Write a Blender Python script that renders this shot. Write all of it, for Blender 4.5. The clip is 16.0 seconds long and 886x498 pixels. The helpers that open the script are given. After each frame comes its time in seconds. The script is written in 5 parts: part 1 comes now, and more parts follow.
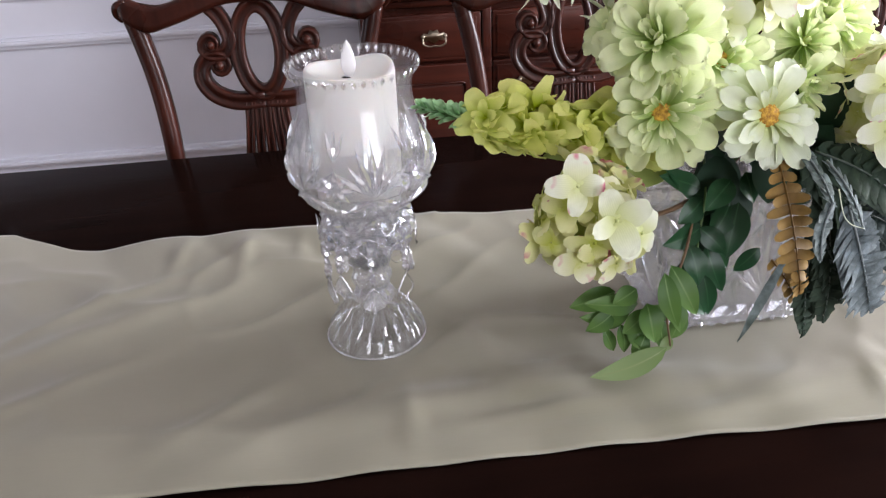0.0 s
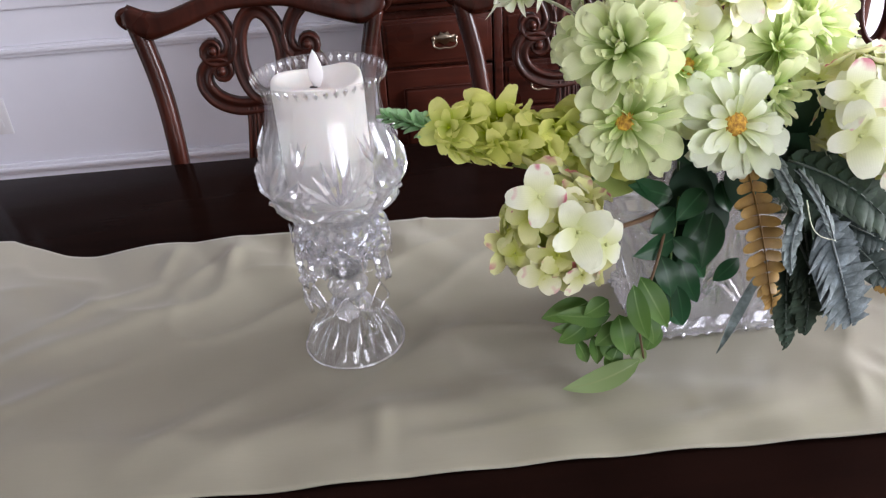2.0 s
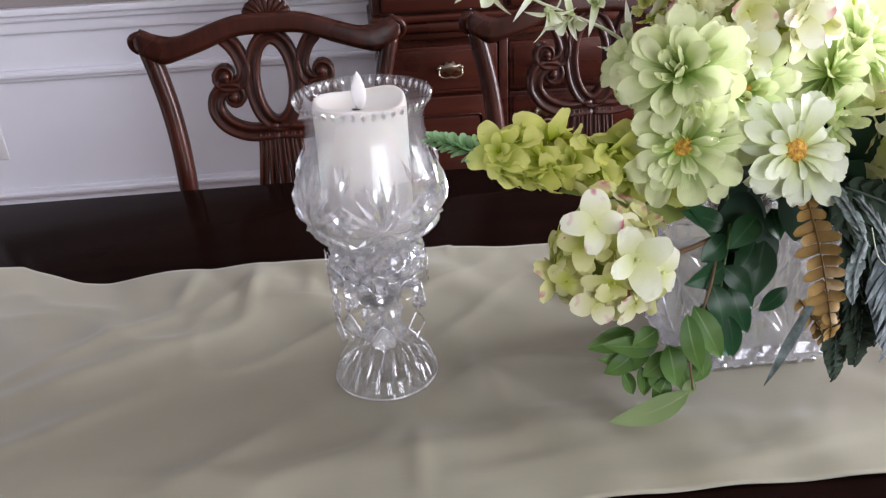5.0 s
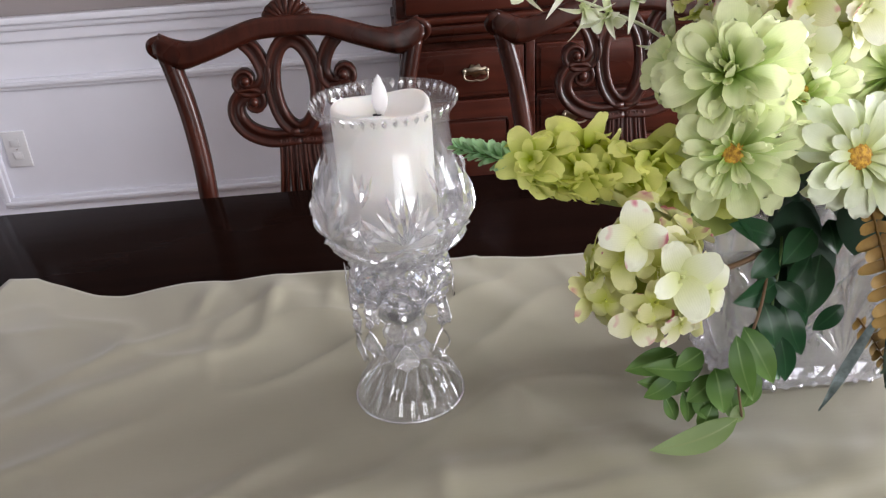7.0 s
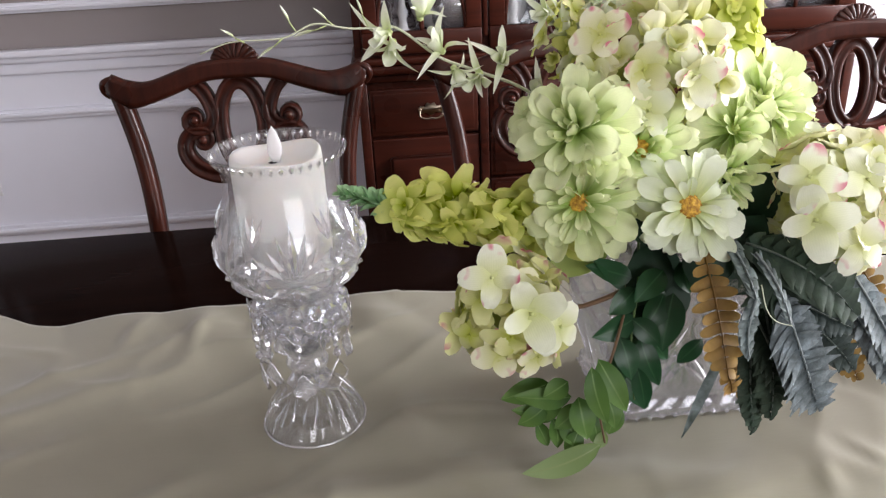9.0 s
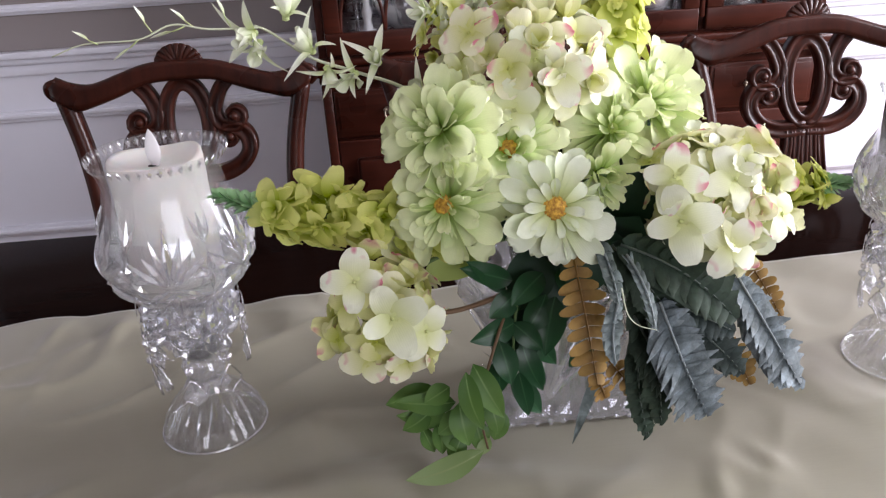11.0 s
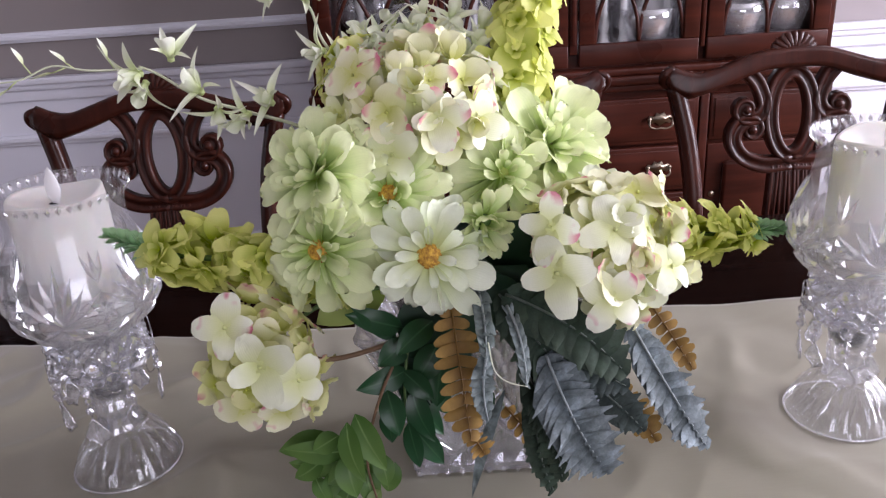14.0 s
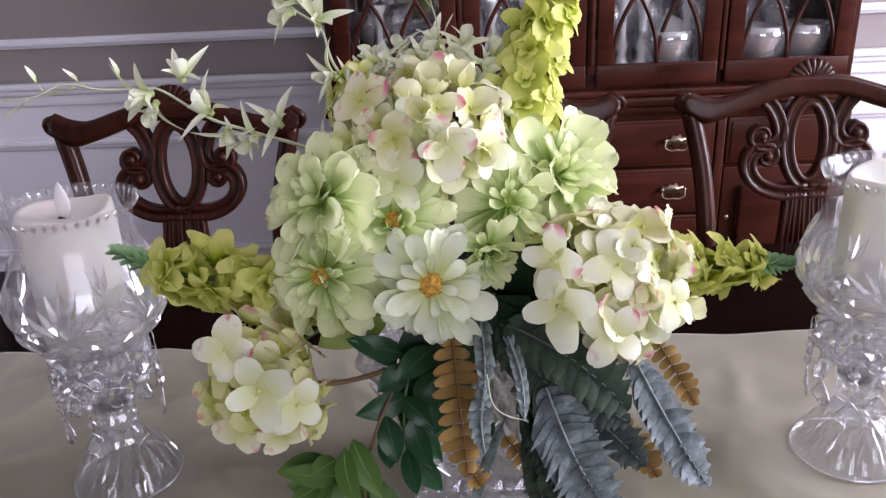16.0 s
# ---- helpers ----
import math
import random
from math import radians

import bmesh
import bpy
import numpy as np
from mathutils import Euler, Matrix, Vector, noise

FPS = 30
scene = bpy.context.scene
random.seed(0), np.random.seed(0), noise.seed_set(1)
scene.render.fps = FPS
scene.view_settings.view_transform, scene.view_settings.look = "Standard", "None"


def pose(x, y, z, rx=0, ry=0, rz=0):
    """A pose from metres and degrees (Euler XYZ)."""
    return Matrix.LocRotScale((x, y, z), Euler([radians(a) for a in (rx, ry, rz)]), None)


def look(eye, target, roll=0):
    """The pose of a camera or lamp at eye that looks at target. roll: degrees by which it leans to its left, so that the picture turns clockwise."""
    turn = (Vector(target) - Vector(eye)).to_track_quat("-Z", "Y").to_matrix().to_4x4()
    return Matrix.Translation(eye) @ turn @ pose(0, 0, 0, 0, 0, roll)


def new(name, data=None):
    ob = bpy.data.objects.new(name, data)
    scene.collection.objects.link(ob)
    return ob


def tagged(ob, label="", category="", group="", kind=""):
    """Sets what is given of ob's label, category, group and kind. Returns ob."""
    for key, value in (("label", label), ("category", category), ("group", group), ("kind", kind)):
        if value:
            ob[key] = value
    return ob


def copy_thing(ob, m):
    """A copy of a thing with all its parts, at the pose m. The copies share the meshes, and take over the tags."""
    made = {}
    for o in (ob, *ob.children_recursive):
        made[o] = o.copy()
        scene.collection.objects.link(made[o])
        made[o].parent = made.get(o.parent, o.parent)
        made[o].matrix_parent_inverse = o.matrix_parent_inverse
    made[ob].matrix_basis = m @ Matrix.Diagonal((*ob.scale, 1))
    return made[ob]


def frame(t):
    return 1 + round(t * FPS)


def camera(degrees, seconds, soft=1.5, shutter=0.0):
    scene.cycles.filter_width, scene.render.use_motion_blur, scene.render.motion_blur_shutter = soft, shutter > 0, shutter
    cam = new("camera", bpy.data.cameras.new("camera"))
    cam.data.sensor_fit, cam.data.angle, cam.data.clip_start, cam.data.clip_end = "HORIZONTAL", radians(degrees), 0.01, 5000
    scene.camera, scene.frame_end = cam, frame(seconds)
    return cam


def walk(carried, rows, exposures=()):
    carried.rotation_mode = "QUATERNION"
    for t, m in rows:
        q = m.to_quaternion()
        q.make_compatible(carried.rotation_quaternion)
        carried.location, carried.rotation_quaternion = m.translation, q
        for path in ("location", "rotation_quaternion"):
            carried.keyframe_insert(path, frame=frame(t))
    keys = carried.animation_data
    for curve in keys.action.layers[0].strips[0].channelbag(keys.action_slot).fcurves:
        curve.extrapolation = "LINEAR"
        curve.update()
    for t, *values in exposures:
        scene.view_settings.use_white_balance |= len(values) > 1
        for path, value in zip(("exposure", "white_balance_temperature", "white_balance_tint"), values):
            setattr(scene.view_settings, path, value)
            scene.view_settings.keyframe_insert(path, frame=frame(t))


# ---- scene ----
cam = camera(59.6, 16.0, soft=1.25)
PATH = [
    (0, (-0.001, -0.721, 1.277), (0.19, 1.006, 0.286), -2.4),
    (0.5, (0.032, -0.728, 1.285), (0.145, 1.004, 0.291), -2.8),
    (1, (0.068, -0.734, 1.287), (0.131, 1.0, 0.293), -2.9),
    (1.5, (0.093, -0.744, 1.29), (0.097, 0.991, 0.296), -4.0),
    (2, (0.062, -0.717, 1.281), (0.166, 1.017, 0.29), -3.8),
    (2.5, (0.025, -0.72, 1.271), (0.261, 0.999, 0.278), -4.1),
    (3, (0.021, -0.732, 1.274), (0.27, 0.988, 0.283), -3.8),
    (3.5, (0.02, -0.732, 1.274), (0.295, 0.992, 0.299), -3.0),
    (4, (0.016, -0.724, 1.277), (0.256, 1.017, 0.323), -2.8),
    (4.5, (0.009, -0.715, 1.273), (0.212, 1.038, 0.331), -2.4),
    (5, (0.007, -0.695, 1.27), (0.161, 1.073, 0.348), -2.7),
    (5.2, (0.008, -0.682, 1.262), (0.14, 1.085, 0.334), -2.8),
    (7.3, (0.01, -0.648, 1.257), (0.102, 1.134, 0.355), -3.7),
    (7.5, (0.012, -0.656, 1.261), (0.124, 1.133, 0.376), -3.5),
    (8, (0.028, -0.671, 1.277), (0.175, 1.131, 0.421), -3.2),
    (8.5, (0.068, -0.69, 1.287), (0.216, 1.117, 0.443), -2.4),
    (9, (0.102, -0.705, 1.286), (0.224, 1.103, 0.44), -2.9),
    (9.5, (0.133, -0.713, 1.285), (0.245, 1.093, 0.433), -3.0),
    (10, (0.16, -0.712, 1.283), (0.295, 1.093, 0.432), -2.9),
    (10.2, (0.173, -0.712, 1.282), (0.302, 1.092, 0.429), -3.0),
    (12.3, (0.334, -0.684, 1.273), (0.267, 1.137, 0.448), -2.8),
    (12.5, (0.36, -0.686, 1.28), (0.239, 1.13, 0.45), -2.3),
    (13, (0.401, -0.696, 1.285), (0.204, 1.116, 0.462), -3.6),
    (13.5, (0.374, -0.681, 1.28), (0.289, 1.145, 0.466), -3.8),
    (14, (0.354, -0.684, 1.281), (0.347, 1.154, 0.492), -3.9),
    (14.5, (0.355, -0.679, 1.282), (0.328, 1.156, 0.488), -3.2),
    (15, (0.361, -0.68, 1.286), (0.326, 1.159, 0.501), -3.0),
    (15.5, (0.36, -0.679, 1.289), (0.322, 1.163, 0.511), -2.6),
    (16, (0.364, -0.677, 1.293), (0.32, 1.171, 0.531), -2.6),
]
EXPOSURES = [(0, 0.24, 6420, 8), (5.2, 0.23, 6420, 8), (7.5, 0.25, 6720, 5), (9.0, 0.03, 6720, 7), (10.2, -0.10, 6580, 9), (12.5, -0.29, 6380, 15), (14.0, -0.36, 6330, 17), (16, -0.41, 6330, 17)]
walk(cam, [(t, look(eye, target, roll)) for t, eye, target, roll in PATH], EXPOSURES)

# ---- world and light ----
T = 0.762          # table top
world = bpy.data.worlds.new("world")
scene.world = world
world.use_nodes = True
_n = world.node_tree.nodes
_sky = _n.new("ShaderNodeTexSky")
_sky.sky_type, _sky.sun_disc = "NISHITA", False
_sky.sun_elevation, _sky.sun_rotation = radians(42), radians(150)
world.node_tree.links.new(_sky.outputs[0], _n["Background"].inputs[0])
_n["Background"].inputs[1].default_value = 0.12
scene.view_settings.exposure = 0.0


def window_light(name, m, w, h, power, color):
    data = bpy.data.lights.new(name, "AREA")
    data.shape, data.size, data.size_y, data.energy, data.color = "RECTANGLE", w, h, power, color
    ob = new(name, data)
    ob.matrix_world = m
    return ob


DAY = (0.92, 0.915, 1.0)
window_light("daylight_south", look((1.2, -3.16, 1.55), (0.5, 0, 1.0)), 1.9, 1.5, 50, DAY)
window_light("daylight_east", look((3.36, 0.1, 1.6), (0, 0.0, 0.9)), 1.5, 1.5, 232, DAY)
window_light("daylight_west", look((-2.76, -0.3, 1.3), (0, 0, 1.0)), 1.2, 1.7, 9, DAY)


# ---- materials ----
def material(name, color, rough=0.5, metal=0.0, spec=0.5, coat=0.0, sheen=0.0):
    m = bpy.data.materials.new(name)
    m.use_nodes = True
    b = m.node_tree.nodes["Principled BSDF"]
    b.inputs["Base Color"].default_value = (*color, 1)
    b.inputs["Roughness"].default_value = rough
    b.inputs["Metallic"].default_value = metal
    b.inputs["Specular IOR Level"].default_value = spec
    b.inputs["Coat Weight"].default_value = coat
    b.inputs["Coat Roughness"].default_value = 0.06
    b.inputs["Sheen Weight"].default_value = sheen
    return m, m.node_tree, b


def node(tree, kind, **sets):
    n = tree.nodes.new(kind)
    for key, value in sets.items():
        n.inputs[key.replace("_", " ")].default_value = value
    return n


def ramp(tree, fac, stops):
    r = tree.nodes.new("ShaderNodeValToRGB")
    el = r.color_ramp.elements
    while len(el) < len(stops):
        el.new(0.5)
    for e, (p, c) in zip(el, stops):
        e.position, e.color = p, (*c, 1)
    tree.links.new(fac, r.inputs[0])
    return r.outputs[0]


def mixed(tree, fac, a, b, how="MIX"):
    n = tree.nodes.new("ShaderNodeMix")
    n.data_type, n.blend_type = "RGBA", how
    for sock, v in ((n.inputs[0], fac), (n.inputs[6], a), (n.inputs[7], b)):
        if isinstance(v, (int, float)):
            sock.default_value = v
        elif isinstance(v, tuple):
            sock.default_value = (*v, 1)
        else:
            tree.links.new(v, sock)
    return n.outputs[2]


def bump(tree, b, height, strength, distance=0.002):
    n = node(tree, "ShaderNodeBump", Strength=strength, Distance=distance)
    tree.links.new(height, n.inputs["Height"])
    tree.links.new(n.outputs[0], b.inputs["Normal"])


def coords(tree, scale=(1, 1, 1), rot=(0, 0, 0)):
    c = tree.nodes.new("ShaderNodeTexCoord")
    m = tree.nodes.new("ShaderNodeMapping")
    m.inputs["Scale"].default_value, m.inputs["Rotation"].default_value = scale, rot
    tree.links.new(c.outputs["Object"], m.inputs[0])
    return m.outputs[0]


def noise_of(tree, at, scale, detail=4, rough=0.55):
    n = node(tree, "ShaderNodeTexNoise", Scale=scale, Detail=detail, Roughness=rough)
    tree.links.new(at, n.inputs["Vector"])
    return n.outputs["Fac"]


def wood(name, dark, light, axis, rough=0.22, coat=0.6, fine=60, spec=0.22):
    m, t, b = material(name, dark, rough, coat=coat, spec=spec)
    stretch = [fine] * 3
    stretch[axis] = fine * 0.05
    at = coords(t, tuple(stretch))
    grain = noise_of(t, at, 1.0, 6, 0.6)
    cloud = noise_of(t, coords(t, (3, 3, 3)), 1.3, 3)
    c = ramp(t, grain, [(0.32, dark), (0.7, light)])
    c = mixed(t, 0.5, c, ramp(t, cloud, [(0.3, tuple(v * 0.6 for v in dark)), (0.75, tuple(v * 1.15 for v in light))]))
    t.links.new(c, b.inputs["Base Color"])
    r = ramp(t, cloud, [(0.3, (rough * 0.8,) * 3), (0.7, (rough * 1.4,) * 3)])
    t.links.new(r, b.inputs["Roughness"])
    bump(t, b, grain, 0.05)
    return m


CHAIR_WOOD = wood("mahogany_chair", (0.010, 0.0030, 0.0022), (0.068, 0.0155, 0.0085), 2, 0.27, 0.05)
TABLE_WOOD = wood("mahogany_table", (0.006, 0.0030, 0.0026), (0.013, 0.0056, 0.0042), 0, 0.09, 0.0, 40, 0.025)
TABLE_WOOD.node_tree.nodes["Principled BSDF"].inputs["IOR"].default_value = 1.16
CABINET_WOOD = wood("cherry_cabinet", (0.015, 0.0036, 0.0025), (0.074, 0.0165, 0.009), 0, 0.28, 0.05, 50)
FLOOR_WOOD = wood("oak_floor", (0.10, 0.045, 0.02), (0.22, 0.11, 0.05), 0, 0.35, 0.1, 30)


def painted(name, color, rough=0.5, tone=0.06):
    m, t, b = material(name, color, rough)
    n = noise_of(t, coords(t), 2.2, 4)
    t.links.new(ramp(t, n, [(0.3, tuple(v * (1 - tone) for v in color)), (0.7, color)]), b.inputs["Base Color"])
    bump(t, b, noise_of(t, coords(t), 220, 3), 0.06, 0.001)
    return m


WHITE = painted("white_trim_paint", (0.80, 0.795, 0.875), 0.38)
GREY = painted("taupe_wall_paint", (0.30, 0.262, 0.262), 0.7)
CEIL = painted("ceiling_paint", (0.8, 0.79, 0.78), 0.8)

SATIN, _t, _b = material("champagne_satin", (0.42, 0.375, 0.30), 0.28, sheen=0.15, spec=0.85)
_weave = noise_of(_t, coords(_t, (40, 900, 40)), 1.0, 2)
_cl = noise_of(_t, coords(_t), 5.0, 3)
_t.links.new(mixed(_t, 0.1, ramp(_t, _cl, [(0.25, (0.250, 0.232, 0.172)), (0.8, (0.318, 0.297, 0.224))]),
                   ramp(_t, _weave, [(0.3, (0.244, 0.225, 0.166)), (0.7, (0.350, 0.322, 0.242))])), _b.inputs["Base Color"])
bump(_t, _b, _weave, 0.08, 0.0006)

BRASS = material("aged_brass", (0.33, 0.275, 0.21), 0.34, 1.0)[0]
SILVER = material("silver_wire", (0.8, 0.8, 0.82), 0.2, 1.0)[0]
WAX, _t, _b = material("ivory_wax", (0.86, 0.83, 0.78), 0.45)
_b.inputs["Subsurface Weight"].default_value = 0.35
_b.inputs["Subsurface Radius"].default_value = (0.012, 0.009, 0.007)
_t.links.new(ramp(_t, noise_of(_t, coords(_t), 30, 3), [(0.3, (0.90, 0.875, 0.835)), (0.7, (0.95, 0.93, 0.90))]), _b.inputs["Base Color"])
FLAME = material("white_plastic_flame", (0.9, 0.88, 0.9), 0.35)[0]
DARK = material("dark_gloss", (0.02, 0.02, 0.022), 0.35, 0.6)[0]
PORCELAIN = material("white_porcelain", (0.8, 0.8, 0.82), 0.15, coat=0.4)[0]
PLASTIC = material("white_plastic", (0.72, 0.71, 0.74), 0.35)[0]


def glass(name, rough=0.0, through_part=0.35, tint=(1, 1, 1), ior=1.5):
    m = bpy.data.materials.new(name)
    m.use_nodes = True
    t = m.node_tree
    t.nodes.remove(t.nodes["Principled BSDF"])
    g = node(t, "ShaderNodeBsdfGlass", Roughness=rough, IOR=ior, Color=(*tint, 1))
    c = t.nodes.new("ShaderNodeBsdfTransparent")
    x = t.nodes.new("ShaderNodeMixShader")
    x.inputs[0].default_value = through_part
    t.links.new(g.outputs[0], x.inputs[1])
    t.links.new(c.outputs[0], x.inputs[2])
    t.links.new(x.outputs[0], t.nodes["Material Output"].inputs[0])
    return m


def crystal(name, clear, gloss, rough=0.0, ior=1.5, white_scatter=0.0):
    """Lead crystal: refraction, a share of clear sight through thin walls, and the mirror gloss of its inner faces. A
    white diffuse share stands in for light scattered by the facets.
    """
    m = glass(name, 0.0, clear, (0.985, 0.985, 1.0), ior)
    t = m.node_tree
    last = t.nodes["Material Output"].inputs[0].links[0].from_socket
    for kind, share, r in (("ShaderNodeBsdfGlossy", gloss, rough), ("ShaderNodeBsdfDiffuse", white_scatter, 0.0)):
        if share:
            g = t.nodes.new(kind)
            g.inputs["Color"].default_value = (0.97, 0.97, 1.0, 1)
            g.inputs["Roughness"].default_value = r
            x = t.nodes.new("ShaderNodeMixShader")
            x.inputs[0].default_value = share
            t.links.new(last, x.inputs[1])
            t.links.new(g.outputs[0], x.inputs[2])
            last = x.outputs[0]
    t.links.new(last, t.nodes["Material Output"].inputs[0])
    return m


CRYSTAL = crystal("cut_crystal", 0.50, 0.14, 0.03, 1.5, 0.14)
BOWL = crystal("bowl_crystal", 0.74, 0.08, 0.02, 1.5, 0.05)
FOOT_GLASS = crystal("foot_crystal", 0.74, 0.07, 0.02, 1.5, 0.03)
VASE_GLASS = crystal("vase_crystal", 0.40, 0.09, 0.04, 1.5, 0.08)
SHADE = crystal("thin_crystal", 0.90, 0.025, 0.0, 1.45, 0.03)
FROST = crystal("cut_facet", 0.40, 0.42, 0.05, 1.5, 0.17)
SPARK = crystal("bead_crystal", 0.36, 0.36, 0.02, 1.5, 0.12)
FOOT_CUT = crystal("foot_facet", 0.66, 0.16, 0.05, 1.5, 0.07)
RIM = crystal("rim_facet", 0.34, 0.45, 0.04, 1.5, 0.04)
PANE = glass("cabinet_pane", 0.0, 0.8)
MIRROR = material("mirror_back", (0.75, 0.75, 0.78), 0.04, 1.0)[0]


def foliage(name, base, tip, vein=None, pink=None, rough=0.55, trans=0.25, patch=0.0, crease=0.10):
    """Cloth petals and leaves: colour runs from the base to the tip along the piece."""
    m, t, b = material(name, base, rough, spec=0.3)
    uv = t.nodes.new("ShaderNodeUVMap")
    sep = t.nodes.new("ShaderNodeSeparateXYZ")
    t.links.new(uv.outputs[0], sep.inputs[0])
    c = ramp(t, sep.outputs[1], [(0.05, base), (0.75, tip)])
    info = t.nodes.new("ShaderNodeObjectInfo")
    var = ramp(t, info.outputs["Random"], [(0.0, (0.90, 0.93, 0.84)), (1.0, (1.0, 1.0, 1.0))])
    c = mixed(t, 1.0, c, var, "MULTIPLY")
    n = noise_of(t, coords(t), 22, 5, 0.7)
    c = mixed(t, 0.18, c, ramp(t, n, [(0.3, (0.72, 0.74, 0.68)), (0.7, (1.0, 1.0, 1.0))]), "MULTIPLY")
    if patch:
        c = mixed(t, patch, c, ramp(t, noise_of(t, coords(t), 75, 5, 0.7), [(0.34, (0.40, 0.43, 0.40)), (0.52, (1.0, 1.0, 1.0)), (0.72, (1.9, 1.95, 2.05))]), "MULTIPLY")
    if vein:
        a = t.nodes.new("ShaderNodeMath")
        a.operation = "ABSOLUTE"
        s = t.nodes.new("ShaderNodeMath")
        s.operation = "SUBTRACT"
        t.links.new(sep.outputs[0], s.inputs[0])
        s.inputs[1].default_value = 0.5
        t.links.new(s.outputs[0], a.inputs[0])
        c = mixed(t, ramp(t, a.outputs[0], [(0.0, (0.8, 0.8, 0.8)), (0.06, (0, 0, 0))]), c, vein)
    if pink:
        k = noise_of(t, coords(t, (1, 1, 1)), 1.4, 1)
        f = mixed(t, 1.0, ramp(t, sep.outputs[1], [(0.60, (0, 0, 0)), (0.92, (1, 1, 1))]),
                  ramp(t, info.outputs["Random"], [(0.60, (0, 0, 0)), (0.68, (0.9, 0.9, 0.9))]), "MULTIPLY")
        f = mixed(t, 1.0, f, ramp(t, k, [(0.55, (0, 0, 0)), (0.62, (1, 1, 1))]), "MULTIPLY")
        c = mixed(t, f, c, pink)
    t.links.new(c, b.inputs["Base Color"])
    wave = node(t, "ShaderNodeTexWave", Scale=4.0, Distortion=3.0)
    wave.bands_direction = "X"
    t.links.new(uv.outputs[0], wave.inputs["Vector"])
    bump(t, b, wave.outputs["Fac"], crease, 0.0006)
    c = mixed(t, 0.6 * crease, c, ramp(t, wave.outputs["Fac"], [(0.2, (0.62, 0.68, 0.5)), (0.6, (1.0, 1.0, 1.0))]), "MULTIPLY")
    t.links.new(c, b.inputs["Base Color"])
    tr = t.nodes.new("ShaderNodeBsdfTranslucent")
    t.links.new(c, tr.inputs[0])
    x = t.nodes.new("ShaderNodeMixShader")
    x.inputs[0].default_value = trans
    t.links.new(b.outputs[0], x.inputs[1])
    t.links.new(tr.outputs[0], x.inputs[2])
    t.links.new(x.outputs[0], t.nodes["Material Output"].inputs[0])
    return m


ZINNIA = foliage("pale_green_zinnia", (0.38, 0.56, 0.08), (0.93, 0.97, 0.64), trans=0.33)
DAISY = foliage("cream_green_daisy", (0.64, 0.70, 0.24), (0.91, 0.95, 0.79))
HYDRANGEA = foliage("cream_hydrangea", (0.70, 0.71, 0.24), (0.98, 0.95, 0.72), pink=(0.72, 0.17, 0.28))
HYDRANGEA_WHITE = foliage("white_hydrangea", (0.78, 0.81, 0.40), (0.97, 0.97, 0.84), pink=(0.70, 0.16, 0.27))
HYDRANGEA_GREEN = foliage("yellow_green_hydrangea", (0.60, 0.63, 0.11), (0.94, 0.92, 0.50), pink=(0.62, 0.20, 0.27))
STOCK = foliage("lime_stock", (0.44, 0.53, 0.012), (0.99, 0.99, 0.38), trans=0.48)
ORCHID = foliage("white_green_orchid", (0.70, 0.78, 0.40), (0.95, 0.96, 0.84))
LEAF = foliage("dark_green_leaf", (0.012, 0.046, 0.017), (0.024, 0.082, 0.034), vein=(0.045, 0.115, 0.050), rough=0.30, trans=0.10, crease=0.015)
LEAF_LIGHT = foliage("light_green_leaf", (0.05, 0.125, 0.018), (0.13, 0.235, 0.06), vein=(0.19, 0.31, 0.10), rough=0.42, crease=0.02)
LEAF_PALE = foliage("pale_drooping_leaf", (0.16, 0.24, 0.07), (0.34, 0.43, 0.22), vein=(0.30, 0.36, 0.16), rough=0.4, crease=0.02)
LEAF_DEEP = foliage("deep_green_leaf", (0.010, 0.032, 0.016), (0.020, 0.055, 0.030), rough=0.5, trans=0.05, crease=0.02)
LEAF_BROAD = foliage("yellow_green_broad_leaf", (0.26, 0.36, 0.07), (0.40, 0.47, 0.15), crease=0.03)
DUSTY = foliage("dusty_grey_green_leaf", (0.026, 0.040, 0.036), (0.062, 0.080, 0.076), rough=0.7, trans=0.06, patch=0.7, crease=0.03)
DUSTY_GREEN = foliage("dusty_dark_green_leaf", (0.020, 0.038, 0.024), (0.045, 0.066, 0.046), rough=0.7, trans=0.06, patch=0.6, crease=0.03)
DUSTY_PALE = foliage("pale_dusty_leaf", (0.09, 0.112, 0.12), (0.20, 0.232, 0.245), rough=0.65, trans=0.08, patch=0.8, crease=0.03)
FERN = foliage("golden_brown_fern", (0.19, 0.100, 0.024), (0.37, 0.220, 0.066), rough=0.6, patch=0.25, crease=0.03)
TIP = foliage("blue_green_buds", (0.24, 0.46, 0.20), (0.42, 0.64, 0.38), crease=0.03)
STEM = material("green_stem", (0.07, 0.13, 0.03), 0.5)[0]
STEM_BROWN = material("brown_stem", (0.14, 0.08, 0.04), 0.6)[0]
TWIG = material("pale_twig", (0.55, 0.58, 0.42), 0.6)[0]
DISC, _t, _b = material("golden_flower_disc", (0.48, 0.31, 0.03), 0.7)
_k = noise_of(_t, coords(_t), 400, 3)
_t.links.new(ramp(_t, _k, [(0.35, (0.34, 0.15, 0.02)), (0.65, (0.75, 0.45, 0.06))]), _b.inputs["Base Color"])
bump(_t, _b, _k, 0.6, 0.002)


# ---- building helpers ----
def mesh_of(name, bm, mat, smooth=True):
    me = bpy.data.meshes.new(name)
    bm.normal_update()
    bm.to_mesh(me)
    bm.free()
    me.materials.append(mat)
    if smooth:
        me.polygons.foreach_set("use_smooth", [True] * len(me.polygons))
    return me


